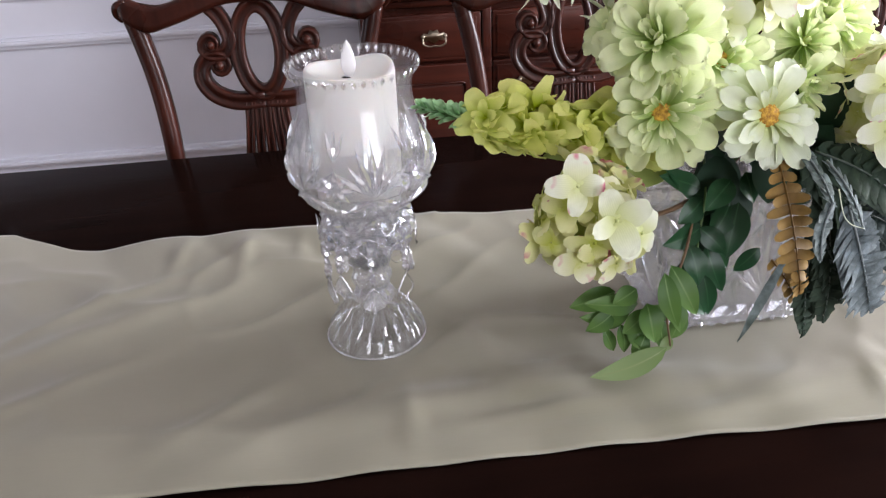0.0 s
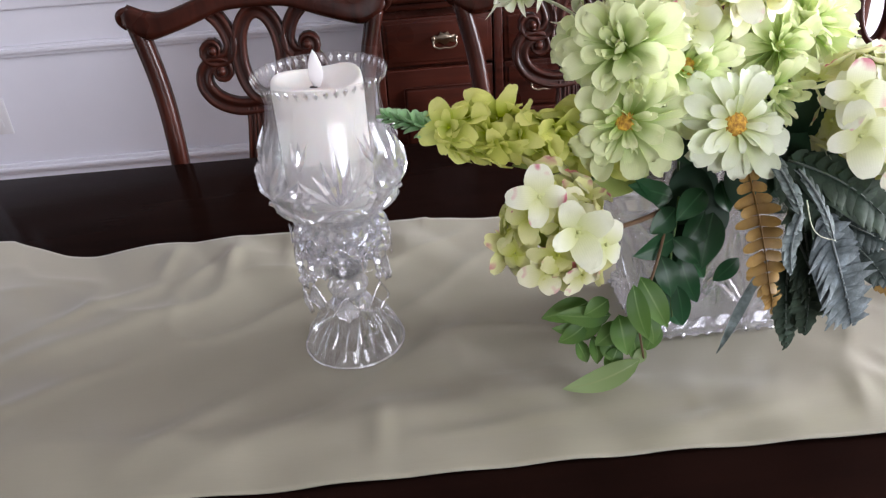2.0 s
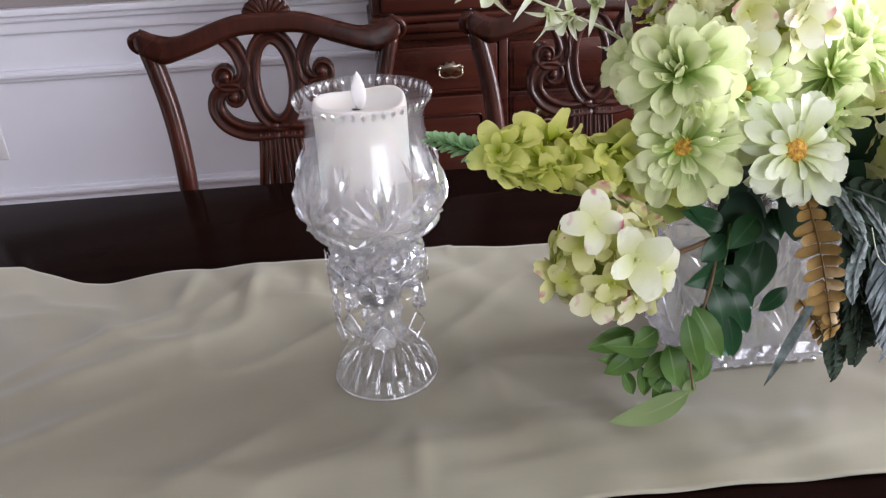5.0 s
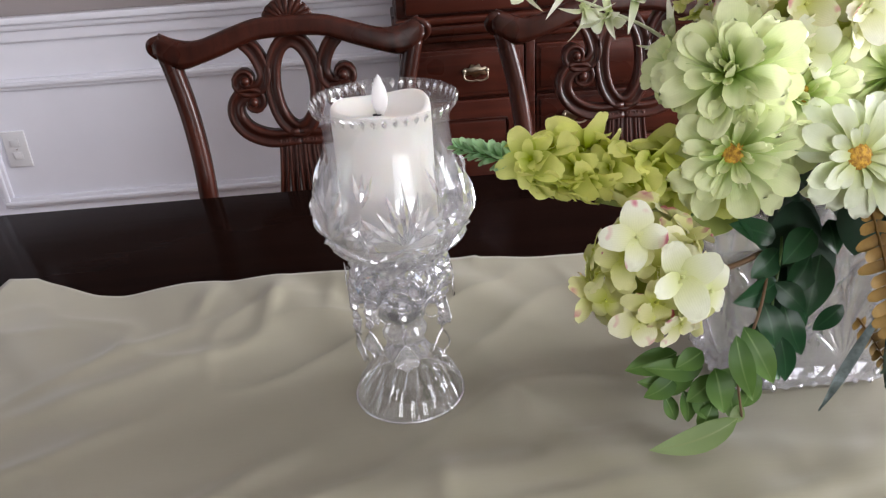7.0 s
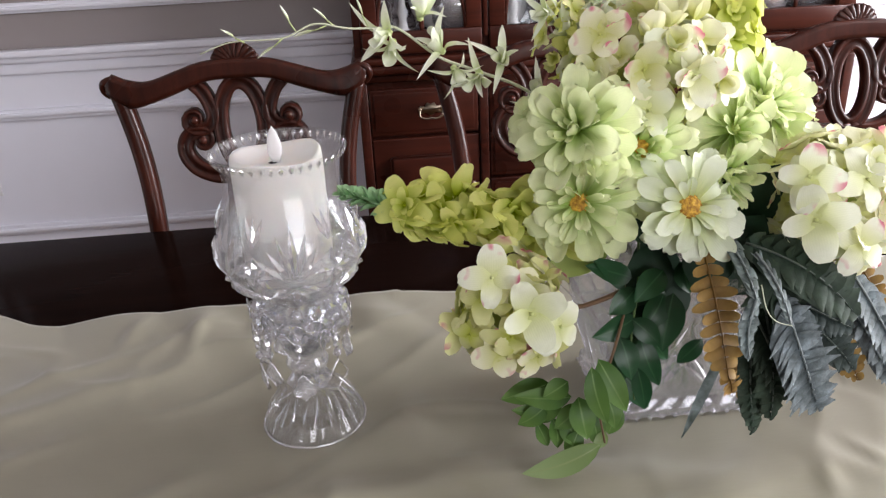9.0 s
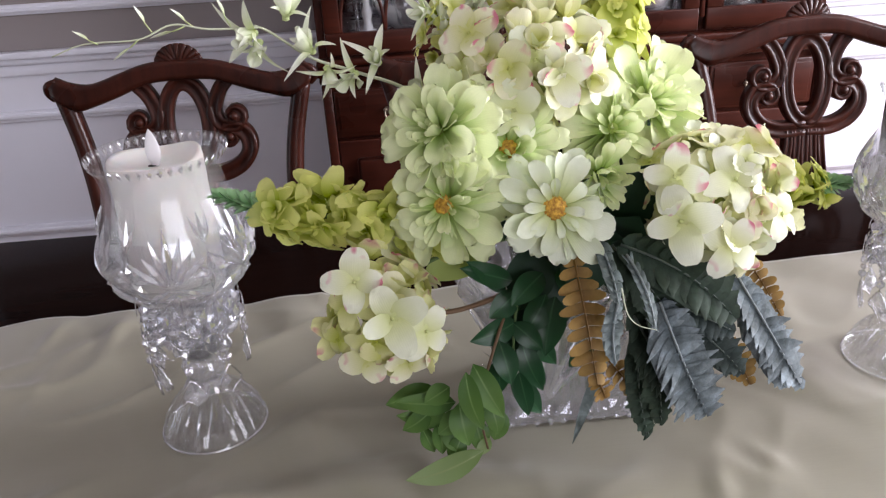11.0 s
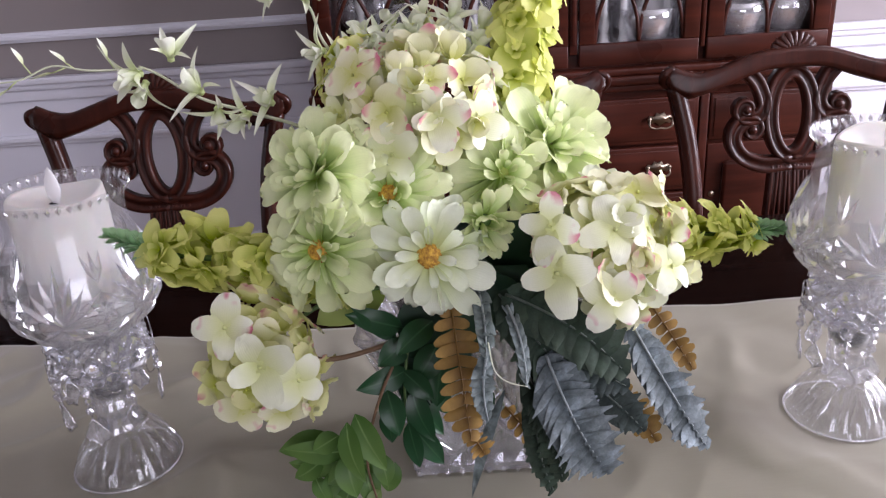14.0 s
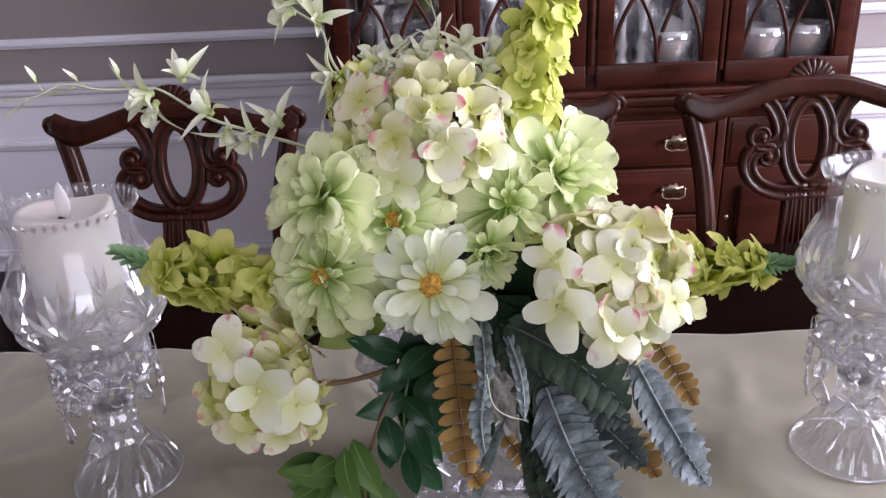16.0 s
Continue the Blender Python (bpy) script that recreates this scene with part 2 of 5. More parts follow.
def part(name, bm, mat, parent=None, label="", smooth=True, m=None):
    ob = new(name, mesh_of(name, bm, mat, smooth))
    if parent:
        ob.parent = parent
    if m:
        ob.matrix_basis = m
    if label:
        ob["label"] = label
    return ob


def thing(name, label, category, m=None, group="", kind=""):
    ob = new(name)
    ob.empty_display_size = 0.05
    if m:
        ob.matrix_basis = m
    return tagged(ob, label, category, group, kind)


def box(bm, x0, x1, y0, y1, z0, z1, bevel=0.0):
    made = bmesh.ops.create_cube(bm, size=1.0, matrix=Matrix.Translation(((x0 + x1) / 2, (y0 + y1) / 2, (z0 + z1) / 2))
                                 @ Matrix.Diagonal((x1 - x0, y1 - y0, z1 - z0, 1)))
    if bevel:
        vs = made["verts"]
        es = list({e for v in vs for e in v.link_edges})
        bmesh.ops.bevel(bm, geom=es, offset=bevel, segments=2, affect="EDGES", profile=0.6)
    return bm


def boxed(*a, **k):
    return box(bmesh.new(), *a, **k)


def lathe(bm, profile, seg=48, bend=None, m=None):
    """Turns (radius, height) pairs round z; bend(angle, i) scales the radius."""
    rings = []
    for i, (r, z) in enumerate(profile):
        ring = []
        for k in range(seg):
            a = 2 * math.pi * k / seg
            s = bend(a, i, z) if bend else 1.0
            v = Vector((r * s * math.cos(a), r * s * math.sin(a), z))
            ring.append(bm.verts.new(m @ v if m else v))
        rings.append(ring)
    for a, b in zip(rings, rings[1:]):
        for k in range(seg):
            bm.faces.new((a[k], a[(k + 1) % seg], b[(k + 1) % seg], b[k]))
    if profile[0][0] > 1e-5:
        bm.faces.new(list(reversed(rings[0])))
    if profile[-1][0] > 1e-5:
        bm.faces.new(rings[-1])
    return bm


def smoothed(points, steps=6):
    """Catmull-Rom through the points."""
    p = [Vector(q) for q in points]
    p = [2 * p[0] - p[1]] + p + [2 * p[-1] - p[-2]]
    out = []
    for i in range(1, len(p) - 2):
        for k in range(steps):
            t = k / steps
            a, b, c, d = p[i - 1:i + 3]
            out.append(0.5 * ((2 * b) + (c - a) * t + (2 * a - 5 * b + 4 * c - d) * t * t + (3 * b - a - 3 * c + d) * t ** 3))
    out.append(p[-2])
    return out


def tube(bm, points, radius, seg=7):
    rings = []
    n = len(points)
    side = None
    for i, p in enumerate(points):
        d = (points[min(i + 1, n - 1)] - points[max(i - 1, 0)]).normalized()
        side = (side - d * side.dot(d)).normalized() if side else d.orthogonal().normalized()
        up = d.cross(side)
        r = radius(i / max(n - 1, 1)) if callable(radius) else radius
        rings.append([bm.verts.new(p + r * (math.cos(2 * math.pi * k / seg) * side + math.sin(2 * math.pi * k / seg) * up)) for k in range(seg)])
    for a, b in zip(rings, rings[1:]):
        for k in range(seg):
            bm.faces.new((a[k], a[(k + 1) % seg], b[(k + 1) % seg], b[k]))
    bm.faces.new(list(reversed(rings[0])))
    bm.faces.new(rings[-1])
    return bm


def strap(bm, path, width, depth, rake, closed=False, plain=False):
    """A carved, reeded band that follows (u, z) points in the plane of a chair's back; rake(z) gives the depth."""
    n = len(path)
    cross = [(-0.5, -0.3), (-0.42, -0.5), (-0.2, -0.5), (-0.12, -0.3), (0.12, -0.3), (0.2, -0.5), (0.42, -0.5), (0.5, -0.3), (0.5, 0.5), (-0.5, 0.5)]
    if plain:
        cross = [(-0.5, -0.1), (-0.38, -0.38), (-0.15, -0.5), (0.15, -0.5), (0.38, -0.38), (0.5, -0.1), (0.5, 0.5), (-0.5, 0.5)]
    rings = []
    for i, p in enumerate(path):
        a = path[(i - 1) % n] if closed else path[max(i - 1, 0)]
        b = path[(i + 1) % n] if closed else path[min(i + 1, n - 1)]
        d = Vector((b[0] - a[0], b[1] - a[1]))
        d = d.normalized() if d.length > 1e-9 else Vector((1, 0))
        s = Vector((-d.y, d.x))
        w = width(i / max(n - 1, 1)) if callable(width) else width
        rings.append([bm.verts.new((p[0] + s.x * w * c, rake(p[1] + s.y * w * c) + depth * e, p[1] + s.y * w * c)) for c, e in cross])
    pairs = list(zip(rings, rings[1:])) + ([(rings[-1], rings[0])] if closed else [])
    k = len(cross)
    for a, b in pairs:
        for j in range(k):
            bm.faces.new((a[j], a[(j + 1) % k], b[(j + 1) % k], b[j]))
    if not closed:
        bm.faces.new(list(reversed(rings[0])))
        bm.faces.new(rings[-1])
    return bm


def slab(bm, outline, y0, y1):
    """A flat board with an (x, z) outline, between two depths."""
    a = [bm.verts.new((x, y0, z)) for x, z in outline]
    b = [bm.verts.new((x, y1, z)) for x, z in outline]
    bm.faces.new(a)
    bm.faces.new(list(reversed(b)))
    n = len(a)
    for k in range(n):
        bm.faces.new((a[(k + 1) % n], a[k], b[k], b[(k + 1) % n]))
    bmesh.ops.recalc_face_normals(bm, faces=bm.faces)
    return bm


def blade(bm, length, width, outline, bow=0.2, cup=0.15, nl=5, nw=2, ruffle=0.0, m=None):
    """A petal or leaf along +y that opens to +z; outline(v) gives its half width 0..1 and UVs run along it."""
    uvl = bm.loops.layers.uv.verify()
    rows, uvs = [], {}
    for i in range(nl + 1):
        v = 1 - (1 - i / nl) ** 1.5
        row = []
        for j in range(-nw, nw + 1):
            u = j / nw
            x = u * outline(v) * width / 2
            z = bow * length * v * v + cup * width * (u * u) * outline(v) + ruffle * length * math.sin(9 * v + 4 * u)
            y = length * v * (1 - 0.25 * abs(bow) * v)
            p = Vector((x, y, z))
            vert = bm.verts.new(m @ p if m else p)
            uvs[vert] = (0.5 + 0.5 * u, v)
            row.append(vert)
        rows.append(row)
    for a, b in zip(rows, rows[1:]):
        for j in range(2 * nw):
            f = bm.faces.new((a[j], a[j + 1], b[j + 1], b[j]))
            for l in f.loops:
                l[uvl].uv = uvs[l.vert]
    return bm


def round_tip(v):
    return max(0.05, min(1.0, 0.26 + 0.98 * v) * math.sqrt(max(0.0, 1 - max(0.0, (v - 0.66) / 0.345) ** 2)))


def leaf_shape(v):
    return max(0.02, math.sin(math.pi * min(1, v ** 0.8)) ** 0.8)


def slim_shape(v):
    return max(0.04, math.sin(math.pi * min(1.0, 0.08 + 0.92 * v)) ** 0.7)


def frame_of(at, out, roll=0.0):
    """A pose at a place whose +y points along out."""
    return Matrix.Translation(at) @ Vector(out).to_track_quat("Y", "Z").to_matrix().to_4x4() @ pose(0, 0, 0, 0, roll, 0)


def facing(at, normal, spin=0.0):
    """A pose whose +z points along normal."""
    return Matrix.Translation(at) @ Vector(normal).to_track_quat("Z", "Y").to_matrix().to_4x4() @ pose(0, 0, 0, 0, 0, spin)


# ---- room ----
WALL, LEFT, RIGHT, BACK, TOP = 1.72, -2.7, 3.3, -3.1, 2.6


def shell_wall(name, bm, mat, label):
    return tagged(part(name, bm, mat, smooth=False), label, "wall", kind="structure")


tagged(part("floor", boxed(LEFT - 0.2, RIGHT + 0.2, BACK - 0.2, WALL + 0.2, -0.06, 0), FLOOR_WOOD, smooth=False), "brown oak strip floor under the dining table", "floor", kind="structure")
tagged(part("ceiling", boxed(LEFT - 0.2, RIGHT + 0.2, BACK - 0.2, WALL + 0.2, TOP, TOP + 0.1), CEIL, smooth=False), "plain white painted ceiling", "ceiling", kind="structure")
north = shell_wall("wall_north", boxed(LEFT - 0.2, RIGHT + 0.2, WALL, WALL + 0.15, 0, TOP), GREY, "taupe wall with white panelled wainscot and chair rail")


def wall_with_opening(name, horizontal, at, out, a0, a1, o0, o1, z0, z1, label):
    bm = bmesh.new()
    for s0, s1, h0, h1 in ((a0, o0, 0, TOP), (o1, a1, 0, TOP), (o0, o1, 0, z0), (o0, o1, z1, TOP)):
        if h1 - h0 < 0.01:
            continue
        if horizontal:
            box(bm, s0, s1, min(at, out), max(at, out), h0, h1)
        else:
            box(bm, min(at, out), max(at, out), s0, s1, h0, h1)
    return shell_wall(name, bm, GREY, label)


wall_with_opening("wall_south", True, BACK, BACK - 0.15, LEFT, RIGHT, 0.2, 2.2, 0.75, 2.3, "taupe wall with a wide window opening")
wall_with_opening("wall_east", False, RIGHT, RIGHT + 0.15, BACK, WALL, -0.7, 0.9, 0.75, 2.4, "taupe wall with a tall window opening")
wall_with_opening("wall_west", False, LEFT, LEFT - 0.15, BACK, WALL, -1.0, 0.4, 0.0, 2.1, "taupe wall with an open doorway")


# unseen frames and bars, added to break the lamps' reflections into panes
def window(name, horizontal, at, a0, a1, z0, z1):
    w = thing(name, "unseen white painted window frame with crossing glazing bars, added for pane reflections", "window", kind="structure")

    def bar(part_name, p0, p1, h0, h1, d=0.02):
        if horizontal:
            part(part_name, boxed(p0, p1, at - d, at + d, h0, h1, 0.003), WHITE, w, smooth=False)
        else:
            part(part_name, boxed(at - d, at + d, p0, p1, h0, h1, 0.003), WHITE, w, smooth=False)

    for p0, p1, h0, h1 in ((a0, a1, z0, z0 + 0.05), (a0, a1, z1 - 0.05, z1), (a0, a0 + 0.05, z0 + 0.05, z1 - 0.05), (a1 - 0.05, a1, z0 + 0.05, z1 - 0.05)):
        bar("window_frame", p0, p1, h0, h1)
    for k in range(1, 4):
        p = a0 + (a1 - a0) * k / 4
        bar("glazing_bar", p - 0.011, p + 0.011, z0 + 0.05, z1 - 0.05, 0.012)
    for k in range(1, 3):
        h = z0 + (z1 - z0) * k / 3
        bar("glazing_bar", a0 + 0.05, a1 - 0.05, h - 0.011, h + 0.011, 0.010)


window("window_1", True, BACK - 0.03, 0.2, 2.2, 0.75, 2.3)
window("window_2", False, RIGHT + 0.03, -0.7, 0.9, 0.75, 2.4)

# wainscot of the north wall: cap, frieze, panel frames
wains = thing("wainscot", "white painted panelled wainscot with a moulded chair rail", "wainscot", pose(0, WALL, 0), kind="structure")
part("panel_field", boxed(LEFT, RIGHT, -0.008, 0, 0.0, 0.875), WHITE, wains, smooth=False)
bm = bmesh.new()
box(bm, LEFT, RIGHT, -0.045, -0.008, 0.892, 0.912, 0.004)
box(bm, LEFT, RIGHT, -0.032, -0.008, 0.872, 0.894, 0.008)
box(bm, LEFT, RIGHT, -0.02, -0.008, 0.838, 0.874, 0.006)
part("chair_rail", bm, WHITE, wains)
part("baseboard", box(boxed(LEFT, RIGHT, -0.026, -0.008, 0, 0.13, 0.004), LEFT, RIGHT, -0.02, -0.008, 0.13, 0.155, 0.006), WHITE, wains)


def moulding(parent, name, x0, x1, z0, z1, w=0.034, y=-0.008, mat=WHITE):
    bm = bmesh.new()
    for inset, dep, ww in ((0, 0.012, w), (w * 0.25, 0.019, w * 0.42)):
        a0, a1, b0, b1 = x0 + inset, x1 - inset, z0 + inset, z1 - inset
        box(bm, a0, a1, y - dep, y, b0, b0 + ww, 0.004)
        box(bm, a0, a1, y - dep, y, b1 - ww, b1, 0.004)
        box(bm, a0, a0 + ww, y - dep, y, b0 + ww, b1 - ww, 0.003)
        box(bm, a1 - ww, a1, y - dep, y, b0 + ww, b1 - ww, 0.003)
    return part(name, bm, mat, parent)


for x0, x1 in ((-1.245, 0.6), (1.45, 2.6)):
    moulding(wains, "panel_frame", x0, x1, 0.33, 0.735)
for x0, x1 in ((-1.245, 0.10), (1.46, 2.6)):
    moulding(north, "picture_frame_moulding", x0, x1, 1.012, 2.3, 0.03, WALL).name = "wall_moulding"

# door casing beside the panelled wall
casing = thing("door_1", "white painted door casing at the panelled wall", "door", pose(-1.3, WALL, 0), kind="structure")
part("casing", box(boxed(-0.10, 0.025, -0.034, -0.009, 0, 2.1, 0.004), -0.085, 0.0, -0.044, -0.034, 0, 2.08, 0.004), WHITE, casing)
part("door_leaf", box(boxed(-0.9, -0.1, -0.03, -0.009, 0.01, 2.05, 0.003), -0.75, -0.25, -0.038, -0.03, 1.1, 1.9, 0.006), WHITE, casing)

outlet = thing("wall_outlet", "white plastic outlet plate on the panelled wall", "outlet", pose(-1.157, WALL - 0.008, 0.521))
part("plate", boxed(-0.035, 0.035, -0.006, 0, -0.0575, 0.0575, 0.003), PLASTIC, outlet)
for z in (-0.02, 0.02):
    part("socket", boxed(-0.014, 0.014, -0.0085, -0.006, z - 0.012, z + 0.012, 0.002), PLASTIC, outlet)
part("screw", lathe(bmesh.new(), [(0.003, 0), (0.002, 0.001)], 10, m=pose(0, -0.006, 0, 90)), SILVER, outlet)

# ---- table ----
table = thing("dining_table", "polished dark mahogany dining table set with a runner", "table", pose(0.38, 0.025, 0))
HX, HY = 1.16, 0.56
bm = bmesh.new()
box(bm, -HX, HX, -HY, HY, T - 0.028, T, 0.006)
part("tabletop", bm, TABLE_WOOD, table)
part("moulded_edge", boxed(-HX + 0.02, HX - 0.02, -HY + 0.02, HY - 0.02, T - 0.045, T - 0.028, 0.006), TABLE_WOOD, table)
part("apron", boxed(-HX + 0.16, HX - 0.16, -HY + 0.13, HY - 0.13, T - 0.125, T - 0.045, 0.003), TABLE_WOOD, table)
for px in (-0.6, 0.6):
    prof = [(0.07, 0.16), (0.09, 0.2), (0.085, 0.26), (0.05, 0.31), (0.045, 0.4), (0.075, 0.47), (0.06, 0.56), (0.09, 0.6), (0.1, 0.637)]
    part("pedestal", lathe(bmesh.new(), prof, 32, m=pose(px, 0, 0)), TABLE_WOOD, table)
    for k in range(3):
        a = 2 * math.pi * k / 3 + (0 if px > 0 else math.pi)
        pts = smoothed([(px + r * math.cos(a), r * math.sin(a), z) for r, z in ((0.05, 0.2), (0.16, 0.2), (0.27, 0.1), (0.36, 0.022))])
        part("foot", tube(bmesh.new(), pts, lambda t: 0.036 - 0.014 * t, 10), TABLE_WOOD, table)

# ---- runner: satin cloth with soft folds ----
NX, NY = 260, 80
bm = bmesh.new()
grid = []
for i in range(NX + 1):
    u = i / NX
    row = []
    for j in range(NY + 1):
        v = j / NY
        x = -0.535 + 1.83 * u
        back = 0.264 + 0.004 * math.sin(23 * x) + 0.004 * math.sin(41 * x + 1) * (x < -0.05) + 0.055 * max(0, min(1, (-0.40 - x) / 0.1)) ** 1.5
        front = -0.209 - 0.024 * (x + 0.3) + 0.003 * math.sin(7 * x)
        y = front + (back - front) * v
        x += 0.025 * (v - 0.9) * max(0, 0.4 - u) * 2.5
        edge = min(v, 1 - v, u * 3, (1 - u) * 3)
        p = Vector((x * 5, y * 3, 0.3))
        z = 0.0016 + 0.0065 * (0.5 + noise.noise(p)) ** 2 + 0.0045 * noise.noise(Vector((x * 13 + y * 8, y * 6 - x * 3, 7.7)))
        z += 0.014 * max(0, noise.noise(Vector((x * 9 + y * 7, y * 2, 3.1)))) * min(1, edge * 8)
        z += 0.008 * max(0, math.sin(28 * x + 14 * y) * 0.6 + 0.2) * math.exp(-((v - 0.97) / 0.12) ** 2) * (x < 0.1)
        z += 0.005 * math.exp(-((y - 0.03 - 0.45 * (x + 0.35)) / 0.02) ** 2) * math.exp(-((x + 0.32) / 0.14) ** 2)
        z += 0.008 * math.exp(-((v - 0.16 - 0.03 * math.sin(9 * x)) / 0.05) ** 2) * (0.5 + 0.5 * math.sin(5 * x + 1))
        ridge = (1 - abs(noise.noise(Vector((x * 4.2 + y * 3.5, y * 5.5 - x * 1.5, 12.3))))) ** 9
        ridge2 = (1 - abs(noise.noise(Vector((x * 7 - y * 4, y * 4 + x * 2, 31.0))))) ** 12
        z += (0.0042 * ridge + 0.0032 * ridge2) * min(1, edge * 6)
        for fx, fy, turn, wide, long, high in ((0.024, -0.150, 0.0, 0.009, 0.035, 0.0050), (-0.164, 0.190, 0.05, 0.010, 0.045, 0.0060), (-0.250, 0.205, 0.10, 0.010, 0.040, 0.0045), (-0.090, 0.200, -0.05, 0.009, 0.035, 0.0040),
                                               (0.489, -0.172, 0.25, 0.010, 0.025, 0.0050), (0.548, -0.145, -0.35, 0.011, 0.030, 0.0055), (0.360, -0.185, 1.45, 0.011, 0.080, 0.0045), (0.150, -0.165, 1.50, 0.010, 0.090, 0.0040),
                                               (-0.330, -0.050, 1.05, 0.013, 0.090, 0.0036), (-0.300, 0.120, 1.10, 0.012, 0.080, 0.0036), (-0.160, -0.120, 0.90, 0.013, 0.060, 0.0045), (0.690, 0.120, 0.30, 0.014, 0.050, 0.0040), (0.650, -0.060, -0.30, 0.016, 0.060, 0.0030), (0.880, 0.060, 0.20, 0.014, 0.070, 0.0050)):
            a, b = x - fx, y - fy
            p, q = a * math.cos(turn) - b * math.sin(turn), a * math.sin(turn) + b * math.cos(turn)
            z += high * math.exp(-(p / wide) ** 2 - (q / long) ** 2)
        z *= 1 - 0.45 * min(1, max(0, (x - 0.42) / 0.15))
        flat = min(1, max(0, (math.hypot(x, y) - 0.05) / 0.05)) * min(1, max(0, (math.hypot(x - 0.765, y) - 0.05) / 0.05)) * min(1, max(0, (math.hypot(x - 0.38, y - 0.01) - 0.12) / 0.06))
        row.append(bm.verts.new((x, y, T + 0.001 + z * flat + 0.0005)))
    grid.append(row)
HEMS = {j: [row[j].co.copy() for row in grid] for j in (0, NY)}
for a, b in zip(grid, grid[1:]):
    for j in range(NY):
        bm.faces.new((a[j], b[j], b[j + 1], a[j + 1]))
runner = tagged(part("table_runner", bm, SATIN), "champagne satin table runner with soft creases", "table runner")
_s = runner.modifiers.new("thickness", "SOLIDIFY")
_s.thickness, _s.offset = 0.0012, 1.0
for _v, _n in ((0, "front_hem"), (NY, "back_hem")):
    part(_n, tube(bmesh.new(), [p + Vector((0, 0.0008 if _v == 0 else -0.0008, 0.0004)) for p in HEMS[_v]], 0.0009, 6), SATIN, runner)
SEAT = T + 0.0028    # top of the cloth


# ---- chairs ----
def rake(z):
    return -0.20 * (0.985 - z)


def build_chair():
    ch = thing("dining_chair", "carved dark mahogany dining chair with a pierced scroll splat", "chair", group="chairs along the table")
    # crest rail
    top = smoothed([(-0.238, 0.990, 0), (-0.228, 1.004, 0), (-0.205, 0.994, 0), (-0.165, 0.988, 0), (-0.11, 1.004, 0), (-0.06, 1.018, 0), (0, 1.022, 0)], 5)
    low = smoothed([(0, 0.984, 0), (-0.03, 0.984, 0), (-0.06, 0.981, 0), (-0.088, 0.972, 0), (-0.118, 0.961, 0), (-0.16, 0.948, 0), (-0.197, 0.94, 0), (-0.228, 0.955, 0), (-0.24, 0.972, 0)], 5)
    left = [(p.x, p.y) for p in top]
    under = [(p.x, p.y) for p in low]
    bm = bmesh.new()
    # built as a ring of cross sections so that the face is softly rounded
    n = 44
    rows = []
    tops = sorted(left + [(-x, z) for x, z in left[:-1]])
    lows = sorted(under + [(-x, z) for x, z in under[1:]])
    for i in range(n + 1):
        x = -0.238 + 0.476 * i / n
        zt = float(np.interp(x, [p[0] for p in tops], [p[1] for p in tops]))
        zb = float(np.interp(x, [p[0] for p in lows], [p[1] for p in lows]))
        mid, h = (zt + zb) / 2, (zt - zb) / 2
        d = 0.016
        bowed = -0.007 * (1 - (x / 0.24) ** 2)
        sect = [(0, -1.0), (-0.7, -0.8), (-1, -0.35), (-0.8, 0.1), (-1.05, 0.6), (-0.75, 0.92), (0, 1.0), (0.8, 0.8), (1, 0), (0.8, -0.8)]
        rows.append([bm.verts.new((x, bowed + rake(mid + h * c) + d * a, mid + h * c)) for a, c in sect])
    for a, b in zip(rows, rows[1:]):
        for k in range(10):
            bm.faces.new((a[k], a[(k + 1) % 10], b[(k + 1) % 10], b[k]))
    bm.faces.new(rows[0])
    bm.faces.new(list(reversed(rows[-1])))
    bmesh.ops.recalc_face_normals(bm, faces=bm.faces)
    part("crest_rail", bm, CHAIR_WOOD, ch)
    # shell carving
    for k in range(9):
        bm = bmesh.new()
        a = radians(18 + 18 * k)
        tip = Vector((0.042 * math.cos(a), 0.008, 1.012 + 0.034 * math.sin(a)))
        tube(bm, smoothed([(0, 0.0, 1.008), ((tip.x) * 0.55, 0.0, 1.008 + (tip.z - 1.008) * 0.6), tip], 4), lambda t: 0.003 + 0.0052 * t, 7)
        part("shell_flute", bm, CHAIR_WOOD, ch)
    # ear carvings
    for s in (-1, 1):
        bm = tube(bmesh.new(), smoothed([(s * 0.224, -0.008, 0.998), (s * 0.239, -0.008, 0.990), (s * 0.243, -0.004, 0.976), (s * 0.234, -0.004, 0.962)], 5), lambda t: 0.005 + 0.0035 * math.sin(math.pi * t), 9)
        part("ear_carving", bm, CHAIR_WOOD, ch)
    # stiles run down into the back legs
    for s in (-1, 1):
        path = [(s * x, z) for x, z in ((0.219, 0.965), (0.210, 0.93), (0.197, 0.87), (0.188, 0.80), (0.184, 0.72), (0.184, 0.62), (0.187, 0.52), (0.188, 0.45))]
        path = [(p.x, p.y) for p in smoothed([(a, b, 0) for a, b in path], 5)]
        part("stile", strap(bmesh.new(), path, 0.032, 0.026, rake, plain=True), CHAIR_WOOD, ch)
        part("back_leg", tube(bmesh.new(), smoothed([(s * 0.185, rake(0.46), 0.46), (s * 0.188, rake(0.46) + 0.005, 0.3), (s * 0.195, rake(0.46) + 0.05, 0.0)], 5), 0.02, 8), CHAIR_WOOD, ch)
    # splat: oval, upper scrolls, lower scrolls, fluted foot
    oval = [(0.040 * math.sin(2 * math.pi * k / 40), 0.901 + 0.078 * math.cos(2 * math.pi * k / 40)) for k in range(40)]
    part("splat_oval", strap(bmesh.new(), oval, 0.028, 0.022, rake, closed=True), CHAIR_WOOD, ch)

